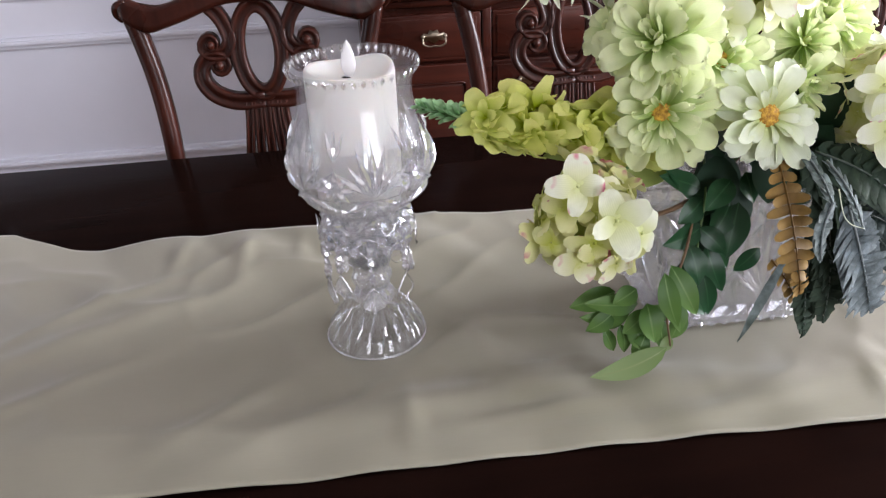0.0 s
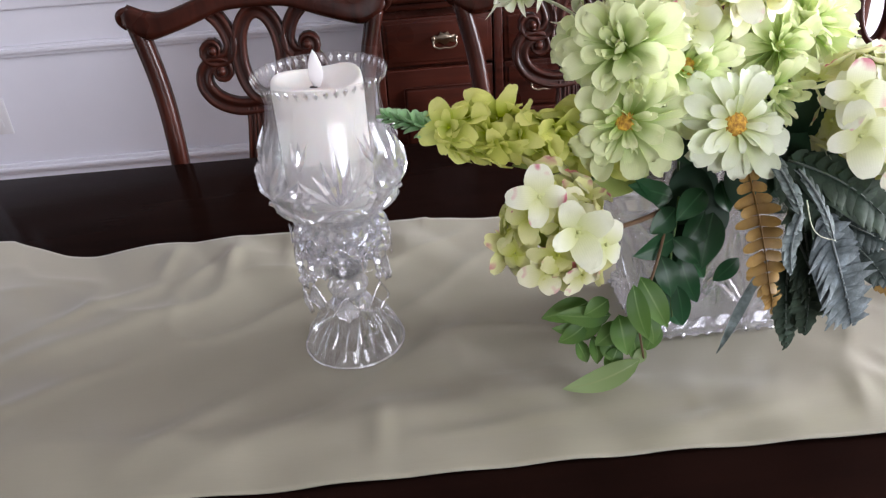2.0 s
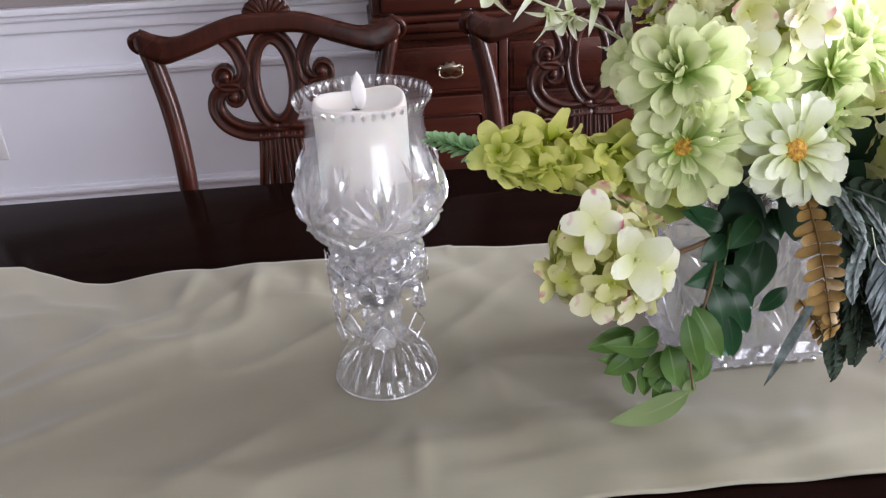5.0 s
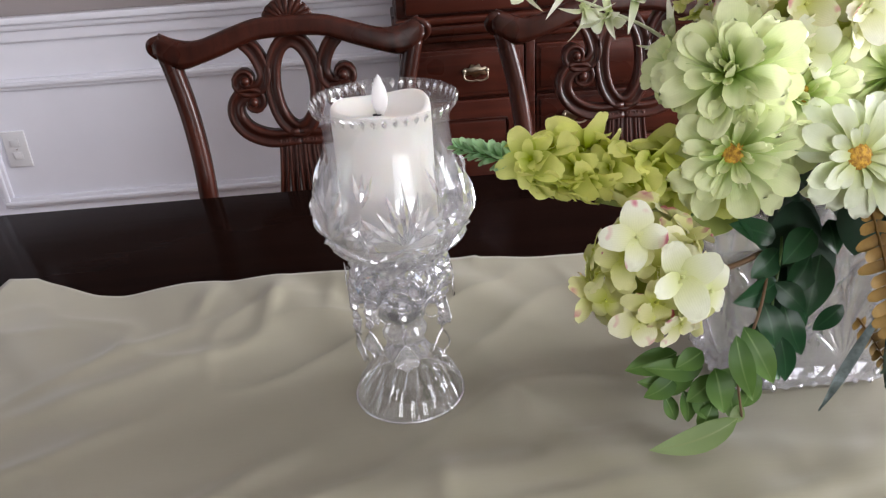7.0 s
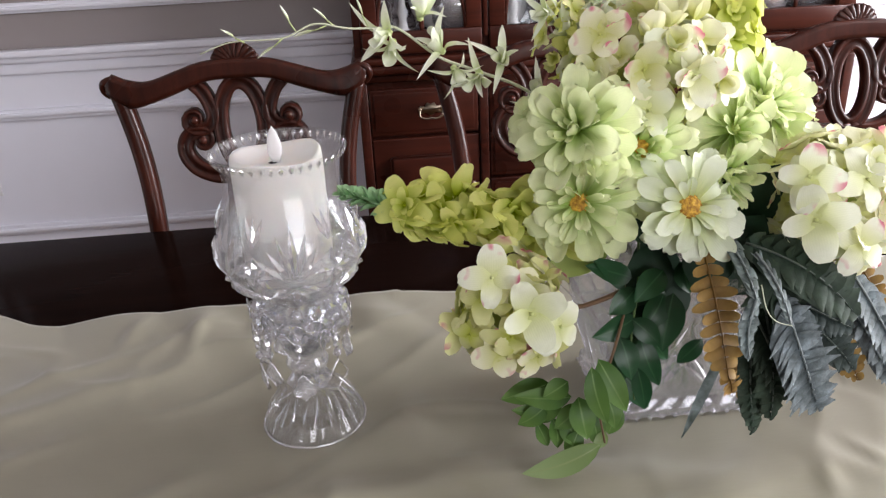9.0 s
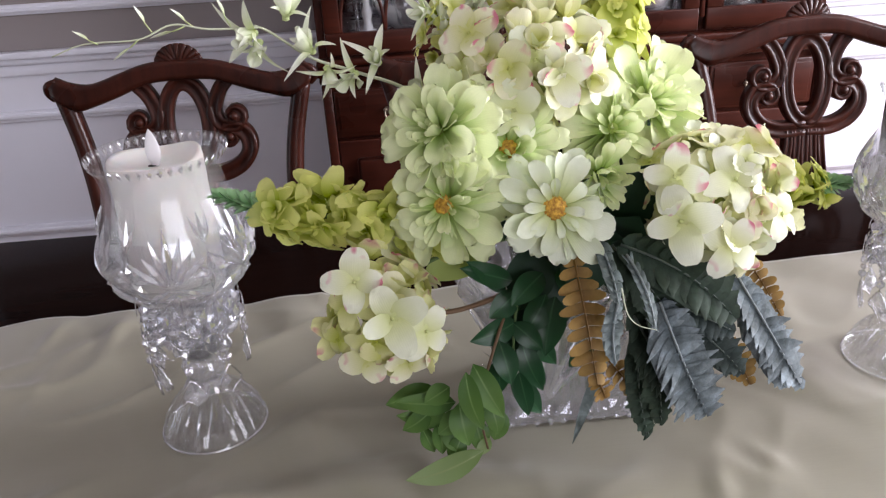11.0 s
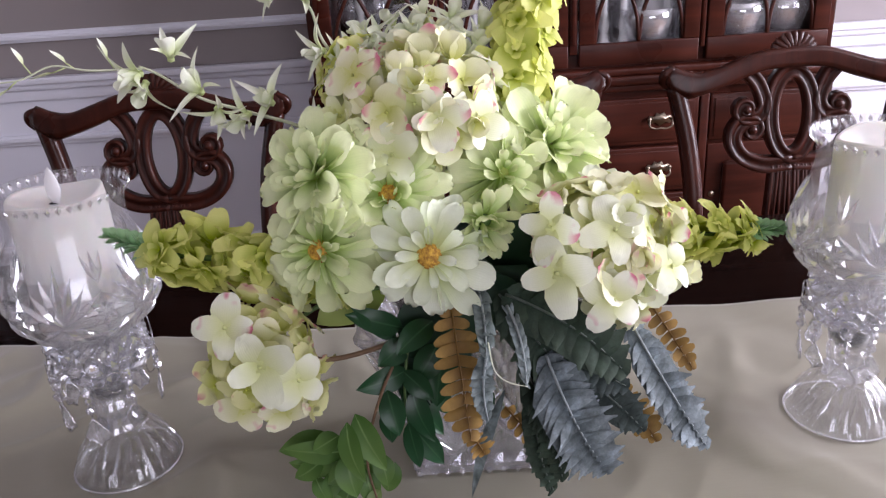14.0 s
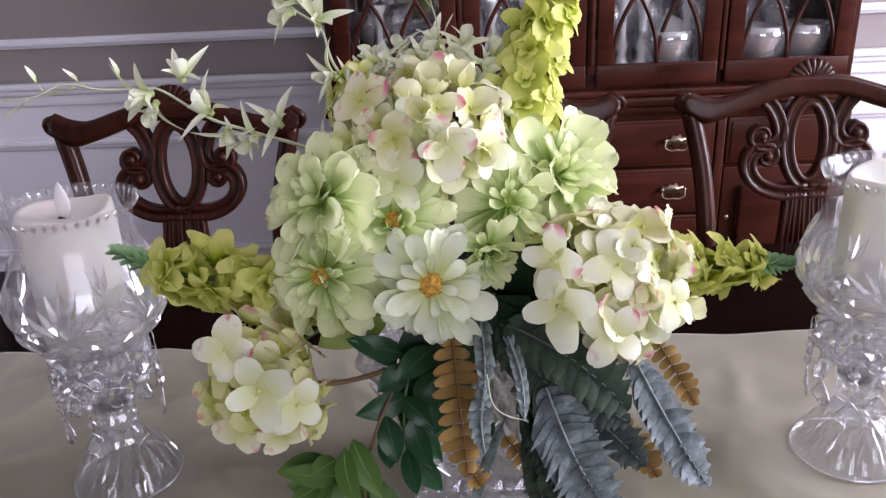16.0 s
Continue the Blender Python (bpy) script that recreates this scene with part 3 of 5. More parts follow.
    def spiral(cx, cz, r0, a0, turn, n=14):
        return [(cx + r0 * (1 - 0.8 * k / n) * math.cos(a0 + turn * k / n), cz + r0 * (1 - 0.8 * k / n) * math.sin(a0 + turn * k / n)) for k in range(n + 1)]

    for s in (-1, 1):
        up = [(p.x, p.y) for p in smoothed([(-0.082, 0.980, 0), (-0.068, 0.965, 0), (-0.057, 0.944, 0), (-0.052, 0.92, 0), (-0.062, 0.902, 0), (-0.08, 0.896, 0)], 5)]
        up += spiral(-0.087, 0.914, 0.018, radians(-70), radians(-420))
        low2 = [(p.x, p.y) for p in smoothed([(0.0, 0.812, 0), (-0.05, 0.810, 0), (-0.088, 0.824, 0), (-0.108, 0.848, 0), (-0.109, 0.872, 0), (-0.096, 0.889, 0), (-0.080, 0.892, 0)], 5)]
        low2 += spiral(-0.076, 0.877, 0.015, radians(95), radians(-400))
        for name, path, w in (("upper_scroll", up, 0.027), ("lower_scroll", low2, 0.03)):
            path = [(-x * s, z) for x, z in path]
            part(name, strap(bmesh.new(), path, lambda t, w=w: w * (1 - 0.55 * max(0, (t - 0.6) / 0.4)), 0.022, rake), CHAIR_WOOD, ch)
        for cx, cz in ((-0.087, 0.914), (-0.076, 0.877)):
            eye = bmesh.new()
            bmesh.ops.create_uvsphere(eye, u_segments=10, v_segments=8, radius=0.0085, matrix=Matrix.Translation((-cx * s, rake(cz) - 0.009, cz)))
            part("scroll_boss", eye, CHAIR_WOOD, ch)
    for k in range(-2, 3):
        path = [(p.x, p.y) for p in smoothed([(0.016 * k, 0.808, 0), (0.017 * k, 0.77, 0), (0.024 * k, 0.66, 0), (0.032 * k, 0.58, 0), (0.03 * k, 0.5, 0)], 4)]
        part("splat_rib", strap(bmesh.new(), path, 0.017, 0.02, rake), CHAIR_WOOD, ch)
    part("seat_shoe", boxed(-0.09, 0.09, rake(0.49) - 0.015, rake(0.49) + 0.015, 0.455, 0.50, 0.005), CHAIR_WOOD, ch)
    yb = rake(0.45)
    bm = bmesh.new()
    a = [(-0.2, yb + 0.01), (0.2, yb + 0.01), (0.265, yb - 0.42), (-0.265, yb - 0.42)]
    vs = [bm.verts.new((x, y, z)) for z in (0.39, 0.455) for x, y in a]
    for f in ((3, 2, 1, 0), (4, 5, 6, 7), (0, 1, 5, 4), (1, 2, 6, 5), (2, 3, 7, 6), (3, 0, 4, 7)):
        bm.faces.new([vs[i] for i in f])
    bmesh.ops.bevel(bm, geom=bm.edges[:], offset=0.006, segments=2, affect="EDGES")
    part("seat_frame", bm, CHAIR_WOOD, ch)
    bm = bmesh.new()
    vs = [bm.verts.new((x * 0.93, y + (0.012 if y < -0.3 else -0.03), z)) for z in (0.455, 0.485) for x, y in a]
    for f in ((3, 2, 1, 0), (4, 5, 6, 7), (0, 1, 5, 4), (1, 2, 6, 5), (2, 3, 7, 6), (3, 0, 4, 7)):
        bm.faces.new([vs[i] for i in f])
    bmesh.ops.bevel(bm, geom=bm.edges[:], offset=0.012, segments=3, affect="EDGES")
    part("seat_cushion", bm, SATIN, ch, "cream upholstered seat")
    for s in (-1, 1):
        part("front_leg", tube(bmesh.new(), smoothed([(s * 0.24, yb - 0.39, 0.40), (s * 0.262, yb - 0.41, 0.32), (s * 0.245, yb - 0.395, 0.16), (s * 0.25, yb - 0.41, 0.0)], 5), lambda t: 0.034 - 0.016 * t, 9), CHAIR_WOOD, ch)
    return ch


first = build_chair()
first.matrix_basis = pose(-0.165, 0.76, 0, 0, 0, -1)
for x, y, turn in ((0.432, 0.762, 0.5), (1.018, 0.755, 1.5)):
    copy_thing(first, pose(x, y, 0, 0, 0, turn))

# ---- china cabinet ----
CX, CY = 0.722, 1.36      # centre and front of the base
cab = thing("china_cabinet", "dark cherry china cabinet with glazed lattice doors and brass pulls", "cabinet", pose(CX, CY, 0))
W = 0.688
part("base_body", boxed(-W, W, 0.012, WALL - CY - 0.03, 0.09, 0.82, 0.003), CABINET_WOOD, cab, smooth=False)
part("plinth", boxed(-W - 0.012, W + 0.012, -0.004, WALL - CY - 0.03, 0, 0.09, 0.008), CABINET_WOOD, cab)
bm = bmesh.new()
box(bm, -W - 0.004, W + 0.004, -0.008, WALL - CY - 0.03, 0.822, 0.842, 0.006)
box(bm, -W - 0.014, W + 0.014, -0.02, WALL - CY - 0.03, 0.842, 0.866, 0.008)
box(bm, -W - 0.006, W + 0.006, -0.01, WALL - CY - 0.03, 0.866, 0.885, 0.006)
part("waist_moulding", bm, CABINET_WOOD, cab)


def pull(parent, x, y, z):
    """A bail handle on a shaped back plate."""
    plate = bmesh.new()
    pts = [(-0.034, 0), (-0.028, 0.012), (-0.016, 0.009), (-0.01, 0.02), (0, 0.015), (0.01, 0.02), (0.016, 0.009), (0.028, 0.012), (0.034, 0), (0.026, -0.01), (0.014, -0.007), (0, -0.016), (-0.014, -0.007), (-0.026, -0.01)]
    slab(plate, [(x + a, z + b) for a, b in pts], y - 0.003, y)
    p = part("back_plate", plate, BRASS, parent, "pierced brass back plate")
    for s in (-1, 1):
        bm = bmesh.new()
        bmesh.ops.create_uvsphere(bm, u_segments=10, v_segments=8, radius=0.006, matrix=Matrix.Translation((x + s * 0.03, y - 0.008, z + 0.004)))
        part("post", bm, BRASS, p)
    part("bail", tube(bmesh.new(), smoothed([(x - 0.03, y - 0.01, z + 0.003), (x - 0.03, y - 0.014, z - 0.014), (x - 0.014, y - 0.015, z - 0.021), (x, y - 0.016, z - 0.019), (x + 0.014, y - 0.015, z - 0.021), (x + 0.03, y - 0.014, z - 0.014), (x + 0.03, y - 0.01, z + 0.003)], 4), 0.0026, 7), BRASS, p)


def drawer(x0, x1, z0, z1, pulls):
    bm = boxed(x0, x1, -0.006, 0.012, z0, z1, 0.005)
    d = part("drawer", box(bm, x0 + 0.012, x1 - 0.012, -0.009, -0.006, z0 + 0.012, z1 - 0.012, 0.002), CABINET_WOOD, cab)
    for x in pulls:
        pull(d, x, -0.009, (z0 + z1) / 2 + 0.004)


for z0 in (0.675, 0.539, 0.403, 0.267, 0.131):
    drawer(-0.335, 0.335, z0, z0 + 0.128, (-0.230, 0.230))
for s in (-1, 1):
    a, b = sorted((s * 0.365, s * 0.66))
    drawer(a, b, 0.675, 0.803, (s * 0.495,))
    bm = boxed(a, b, -0.004, 0.012, 0.12, 0.665, 0.004)
    box(bm, a + 0.045, b - 0.045, -0.013, -0.004, 0.17, 0.615, 0.012)
    d = part("door", bm, CABINET_WOOD, cab)
    part("escutcheon", lathe(bmesh.new(), [(0.009, 0), (0.007, 0.003), (0.0, 0.004)], 12, m=pose(s * 0.385, -0.004, 0.52, 90)), BRASS, d)
    part("hinge", lathe(bmesh.new(), [(0.004, -0.025), (0.004, 0.025)], 8, m=pose(s * 0.352, -0.004, 0.615)), BRASS, d)
    part("pilaster", box(boxed(min(s * 0.337, s * 0.362), max(s * 0.337, s * 0.362), -0.008, 0.012, 0.09, 0.822, 0.004), min(s * 0.662, s * 0.688), max(s * 0.662, s * 0.688), -0.008, 0.012, 0.09, 0.822, 0.004), CABINET_WOOD, cab)

# upper hutch, set back, with four glazed doors
UY, Z0, Z1 = 0.03, 0.885, 2.12
for x0, x1 in ((-0.688, -0.668), (0.668, 0.688)):
    part("side_panel", boxed(x0, x1, UY, WALL - CY - 0.04, Z0, Z1, 0.003), CABINET_WOOD, cab, smooth=False)
part("back_panel", boxed(-0.668, 0.668, WALL - CY - 0.05, WALL - CY - 0.04, Z0, Z1), MIRROR, cab, "mirrored back panel", smooth=False)
part("hutch_floor", boxed(-0.668, 0.668, UY, WALL - CY - 0.05, Z0, 0.925), CABINET_WOOD, cab, smooth=False)
part("hutch_top", boxed(-0.688, 0.688, UY, WALL - CY - 0.04, Z1 - 0.02, Z1), CABINET_WOOD, cab, smooth=False)
part("cornice", box(boxed(-0.71, 0.71, 0.0, WALL - CY - 0.04, Z1, Z1 + 0.05, 0.01), -0.73, 0.73, -0.02, WALL - CY - 0.04, Z1 + 0.05, Z1 + 0.08, 0.01), CABINET_WOOD, cab)
for z in (1.30, 1.66):
    part("shelf", boxed(-0.666, 0.666, 0.08, WALL - CY - 0.055, z, z + 0.008), PANE, cab, "clear glass shelf", smooth=False)
part("centre_stile", box(boxed(-0.011, 0.011, UY - 0.018, UY + 0.03, 0.925, Z1 - 0.02, 0.003), -0.007, 0.007, UY - 0.026, UY - 0.018, 0.95, Z1 - 0.05, 0.005), CABINET_WOOD, cab)
for s in (-1, 1):
    part("corner_stile", boxed(min(s * 0.331, s * 0.345), max(s * 0.331, s * 0.345), UY - 0.02, UY + 0.03, 0.925, Z1 - 0.02, 0.005), CABINET_WOOD, cab)
for x0, x1 in ((-0.665, -0.348), (-0.328, -0.014), (0.014, 0.328), (0.348, 0.665)):
    bm = bmesh.new()
    a, b, c, d = x0, x1, 0.892, Z1 - 0.03
    w = 0.042
    box(bm, a, b, UY - 0.022, UY, c, c + 0.058, 0.004)
    box(bm, a, b, UY - 0.022, UY, d - w, d, 0.004)
    box(bm, a, a + w, UY - 0.022, UY, c + 0.058, d - w, 0.003)
    box(bm, b - w, b, UY - 0.022, UY, c + 0.058, d - w, 0.003)
    door = part("glazed_door", bm, CABINET_WOOD, cab)
    g0, g1, h0, h1 = a + w, b - w, c + 0.058, d - w
    part("pane", boxed(g0, g1, UY - 0.008, UY - 0.005, h0, h1), PANE, door, "clear glass pane", smooth=False)
    mid, half = (g0 + g1) / 2, (g1 - g0) / 2
    for s in (-1, 1):
        # interlaced gothic arches: bars leave the middle and the edges upright and cross as they rise
        for k in range(3):
            zb = h0 + k * 0.30
            for x0 in (0.0, -s * half):
                pts = [(mid + x0 + s * half * f, UY - 0.014, zb + z) for z, f in ((0.0, 0.0), (0.06, 0.05), (0.12, 0.22), (0.18, 0.50), (0.24, 0.80), (0.30, 1.0))]
                part("lattice_bar", tube(bmesh.new(), smoothed(pts, 4), 0.0055, 6), CABINET_WOOD, door)


# ---- crystal candle holders ----
def cut_piece(h, place, c, phi, length, width, lift=0.0011, mat=FROST):
    bm = bmesh.new()
    cut_ray(bm, place, c, phi, length, width, lift)
    return part("cut", bm, mat, h, smooth=False)


def cut_ray(bm, place, c, phi, length, width, lift=0.0011):
    """A wedge-shaped cut that starts at c on a curved surface; place(s, t, lift) maps the surface."""
    d, n = (math.cos(phi), math.sin(phi)), (-math.sin(phi), math.cos(phi))

    def at(f, w, up):
        return bm.verts.new(place(c[0] + d[0] * length * f + n[0] * w, c[1] + d[1] * length * f + n[1] * w, up))

    a, e, m = at(0.04, 0, -0.0004), at(1, 0, -0.0004), at(0.5, 0, lift)
    l, r = at(0.45, width / 2, -0.0004), at(0.45, -width / 2, -0.0004)
    q, p = at(0.25, 0, lift * 0.7), at(0.75, 0, lift * 0.6)
    for f in ((a, q, l), (q, m, l), (m, p, l), (p, e, l), (a, r, q), (q, r, m), (m, r, p), (p, r, e)):
        bm.faces.new(f)


def add_cuts(h, prof):
    outer = [p for p in prof[1:60]]
    zs, rs = [p[1] for p in outer], [p[0] for p in outer]
    order = sorted(range(len(zs)), key=lambda i: zs[i])
    zs, rs = [zs[i] for i in order], [rs[i] for i in order]

    def place_on(a0):
        def place(s, t, up):
            r = float(np.interp(t, zs, rs))
            a = a0 + s / 0.068
            return Vector(((r + 0.0012 + up) * math.cos(a), (r + 0.0012 + up) * math.sin(a), t))
        return place

    for k in range(6):
        star, fan = place_on(2 * math.pi * k / 6), place_on(2 * math.pi * (k + 0.5) / 6)
        for q in range(8):
            cut_piece(h, star, (0, 0.2085), q * math.pi / 4, 0.0215 if q % 2 == 0 else 0.0185, 0.0072, 0.0030)
        for q in range(5):
            cut_piece(h, fan, (0, 0.200), math.pi / 2 + (q - 2) * 0.30, 0.058 - 0.009 * abs(q - 2), 0.0098, 0.0032)
        for side in (0, math.pi):
            for up, length in ((0.66, 0.048), (-0.50, 0.040)):
                cut_piece(h, fan, (0, 0.199), side + (up if side == 0 else -up), length, 0.0072, 0.0032)
        for q in range(3):
            cut_piece(h, fan, (0, 0.195), -math.pi / 2 + (q - 1) * 0.55, 0.026, 0.0090, 0.0030)
            cut_piece(h, star, (0, 0.186), -math.pi / 2 + (q - 1) * 0.6, 0.018, 0.0080, 0.0028)
        for q in range(3):
            cut_piece(h, star, (0, 0.234), math.pi / 2 + (q - 1) * 0.34, 0.030, 0.0062, 0.0022)
    for k in range(44):
        bm = bmesh.new()
        cut_ray(bm, lambda s, t, up, a=2 * math.pi * k / 44: Vector(((0.0605 + (t - 0.300) * 0.35 + up) * math.cos(a + s / 0.06), (0.0605 + (t - 0.300) * 0.35 + up) * math.sin(a + s / 0.06), t)), (0, 0.3095), -math.pi / 2, 0.009, 0.005)
        part("rim_notch", bm, RIM, h, smooth=False)


def build_holder():
    h = thing("candle_holder", "cut crystal hurricane candle holder with hanging prisms on the runner", "candle holder", group="pair of crystal candle holders")

    def cut(a, i, z):
        k = 0.0
        if 0.165 < z < 0.262:
            f = math.exp(-((z - 0.213) / 0.03) ** 2)
            k += 0.008 * f * (abs(math.sin(4 * a + (z - 0.213) * 42)) + abs(math.sin(4 * a - (z - 0.213) * 42)) - 1.2)
            k += 0.003 * f * abs(math.sin(12 * a))
        if 0.24 < z < 0.3:
            k += 0.004 * abs(math.sin(9 * a)) * math.sin((z - 0.24) / 0.06 * math.pi)
        if z > 0.30:
            k += 0.012 * math.sin(40 * a)
        if z < 0.185:
            k += 0.03 * math.cos(16 * a) * min(1, max(0, (0.19 - z) / 0.02))
        return 1 + k

    outer = [(0.020, 0.158), (0.034, 0.160), (0.044, 0.165), (0.054, 0.174), (0.063, 0.186), (0.0685, 0.198), (0.071, 0.212), (0.070, 0.226), (0.066, 0.241), (0.0605, 0.256), (0.0565, 0.270), (0.0548, 0.283), (0.0565, 0.295), (0.0605, 0.304), (0.0645, 0.3095)]
    p = smoothed([(r, 0, z) for r, z in outer], 4)
    prof = [(v.x, v.z) for v in p]
    inner = [(max(0.002, v.x - 0.0036), v.z + (0.004 if v.z < 0.19 else 0.0)) for v in reversed(p)]
    prof = prof + [(0.0633, 0.3105)] + inner
    prof = [(0.0, prof[0][1])] + prof + [(0.0, inner[-1][1] + 0.001)]
    shade = part("hurricane_shade", lathe(bmesh.new(), prof, 128, cut), SHADE, h, "clear cut crystal shade with star cuts", smooth=True)
    shade.data.materials.append(BOWL)
    for f in shade.data.polygons:
        if 0.16 < f.center.z < 0.24:
            f.use_smooth = False
            f.material_index = 1
    add_cuts(h, prof)
    # nubbled collar
    bm = bmesh.new()
    lathe(bm, [(0.0, 0.112), (0.026, 0.112), (0.036, 0.118), (0.041, 0.128), (0.040, 0.140), (0.042, 0.150), (0.036, 0.1585), (0.0, 0.1585)], 40,
          lambda a, i, z: 1 + 0.07 * math.sin(10 * a + 3.14 * (i % 2)))
    part("collar", bm, CRYSTAL, h, smooth=False)
    for row, (r, z) in enumerate(((0.040, 0.124), (0.043, 0.138), (0.042, 0.151))):
        for k in range(15):
            a = 2 * math.pi * (k + 0.5 * row) / 15
            bm = bmesh.new()
            bmesh.ops.create_icosphere(bm, subdivisions=1, radius=0.0078 if k % 2 else 0.0066, matrix=Matrix.Translation((r * math.cos(a), r * math.sin(a), z)) @ pose(0, 0, 0, 50 * k, 30 * k, 70 * row) @ Matrix.Diagonal((1, 1, 0.8 + 0.3 * (k % 3), 1)))
            part("bead", bm, SPARK, h, smooth=False)
    stem = [(0.0, 0.05), (0.0235, 0.05), (0.0215, 0.056), (0.0170, 0.063), (0.0205, 0.070), (0.0215, 0.077), (0.0180, 0.084), (0.0205, 0.090), (0.0225, 0.098), (0.0230, 0.106), (0.0245, 0.111), (0.0, 0.1115)]
    part("stem", lathe(bmesh.new(), stem, 32, lambda a, i, z: 1 + 0.06 * math.cos(8 * a)), CRYSTAL, h, smooth=False)
    # dark solid that stands in for the dark reflections in the clear stem
    part("dark_stem_band", lathe(bmesh.new(), [(0.0, 0.086), (0.011, 0.086), (0.0165, 0.093), (0.0165, 0.098), (0.0, 0.0985)], 24), DARK, h, "dark band inside the stem in place of dark reflections")
    foot = [(0.0, 0.008), (0.030, 0.006), (0.0525, 0.0), (0.0545, 0.0025), (0.0530, 0.008), (0.0475, 0.019), (0.040, 0.031), (0.031, 0.042), (0.0235, 0.050), (0.0, 0.0505)]
    part("foot", lathe(bmesh.new(), foot, 80, lambda a, i, z: 1 + 0.06 * abs(math.sin(10 * a + 10 * z)) * (0.006 < z < 0.0495) - 0.03 * (0.006 < z < 0.0495)), FOOT_GLASS, h, "fluted crystal foot", smooth=False)
    for k in range(20):
        a0 = 2 * math.pi * k / 20

        def on_foot(sw, t, up, a0=a0):
            r = float(np.interp(t, [0.004, 0.008, 0.019, 0.031, 0.042, 0.05], [0.0545, 0.0535, 0.048, 0.0405, 0.0315, 0.024]))
            a = a0 + sw / 0.04 + (t - 0.02) * 6
            return Vector(((r + 0.0016 + up) * math.cos(a), (r + 0.0016 + up) * math.sin(a), t))
        cut_piece(h, on_foot, (0, 0.006 + 0.006 * (k % 3)), math.pi / 2, 0.040 - 0.006 * (k % 3), 0.0042, 0.0011, FOOT_CUT)
    rim = [Vector((0.0548 * math.cos(2 * math.pi * k / 64), 0.0548 * math.sin(2 * math.pi * k / 64), 0.0022)) for k in range(65)]
    part("foot_rim", tube(bmesh.new(), rim, 0.0014, 6), SPARK, h, "bright rounded rim of the foot")
    # wire loops that hold the beads of the collar
    for k in range(22):
        a, z = 2 * math.pi * k / 22, 0.124 + 0.011 * (k % 3)
        loop = [Vector((0.051 * math.cos(a + 0.16 * math.cos(w)), 0.051 * math.sin(a + 0.16 * math.cos(w)), z + 0.011 * math.sin(w))) for w in (0.5 * math.pi * 0.3 * q for q in range(12))]
        part("wire", tube(bmesh.new(), loop, 0.0006, 5), SILVER, h)
    # hanging pendants: a short bead chain, a kite-shaped plate and its twisted wire outline
    for a, drop, size, plate in ((-52, 0.034, 1.0, 0), (-98, 0.040, 0.95, 1), (196, 0.040, 0.95, 1), (222, 0.028, 0.9, 1), (20, 0.034, 0.9, 1), (70, 0.036, 0.9, 1), (120, 0.034, 0.95, 1), (160, 0.030, 0.85, 1)):
        c, sn = math.cos(radians(a)), math.sin(radians(a))
        top = Vector((0.047 * c, 0.047 * sn, 0.128))
        n = 4
        for q in range(n):
            bm = bmesh.new()
            bmesh.ops.create_icosphere(bm, subdivisions=1, radius=0.0048 if q % 2 else 0.0036, matrix=Matrix.Translation(top + Vector((0.002 * c, 0.002 * sn, -drop * q / n))) @ pose(0, 0, 0, 40 * q, 25 * q, 10))
            part("bead", bm, SPARK, h, smooth=False)
        part("wire", tube(bmesh.new(), [top, top + Vector((0.002 * c, 0.002 * sn, -drop))], 0.0006, 5), SILVER, h)
        m = Matrix.Translation(top + Vector((0.002 * c, 0.002 * sn, -drop))) @ pose(0, 0, 0, 0, 0, a + 90) @ pose(0, 0, 0, 6, 0, 0)
        kite = [(0.0, 0.0), (0.006, -0.008), (0.0135, -0.021), (0.0115, -0.027), (0.0055, -0.029), (0.0, -0.036), (-0.0055, -0.029), (-0.0115, -0.027), (-0.0135, -0.021), (-0.006, -0.008)]
        kite = [(x * size, z * size) for x, z in kite]
        if plate:
            bm = bmesh.new()
            edge = [bm.verts.new(m @ Vector((x, 0, z))) for x, z in kite]
            front, rear = (bm.verts.new(m @ Vector((0, y, -0.019 * size))) for y in (-0.0035, 0.0035))
            for k in range(10):
                bm.faces.new((edge[k], edge[(k + 1) % 10], front))
                bm.faces.new((edge[(k + 1) % 10], edge[k], rear))
            bmesh.ops.recalc_face_normals(bm, faces=bm.faces)
            part("prism", bm, CRYSTAL, h, "clear faceted hanging prism", smooth=False)
        rim = []
        for p, q in zip(kite, kite[1:] + kite[:1]):
            for f in (0.0, 0.25, 0.5, 0.75):
                rim.append(m @ Vector((p[0] + (q[0] - p[0]) * f, 0.0006 * (-1) ** len(rim), p[1] + (q[1] - p[1]) * f)))
        part("wire_outline", tube(bmesh.new(), rim + rim[:1], 0.0009, 5), SILVER, h)
    return h


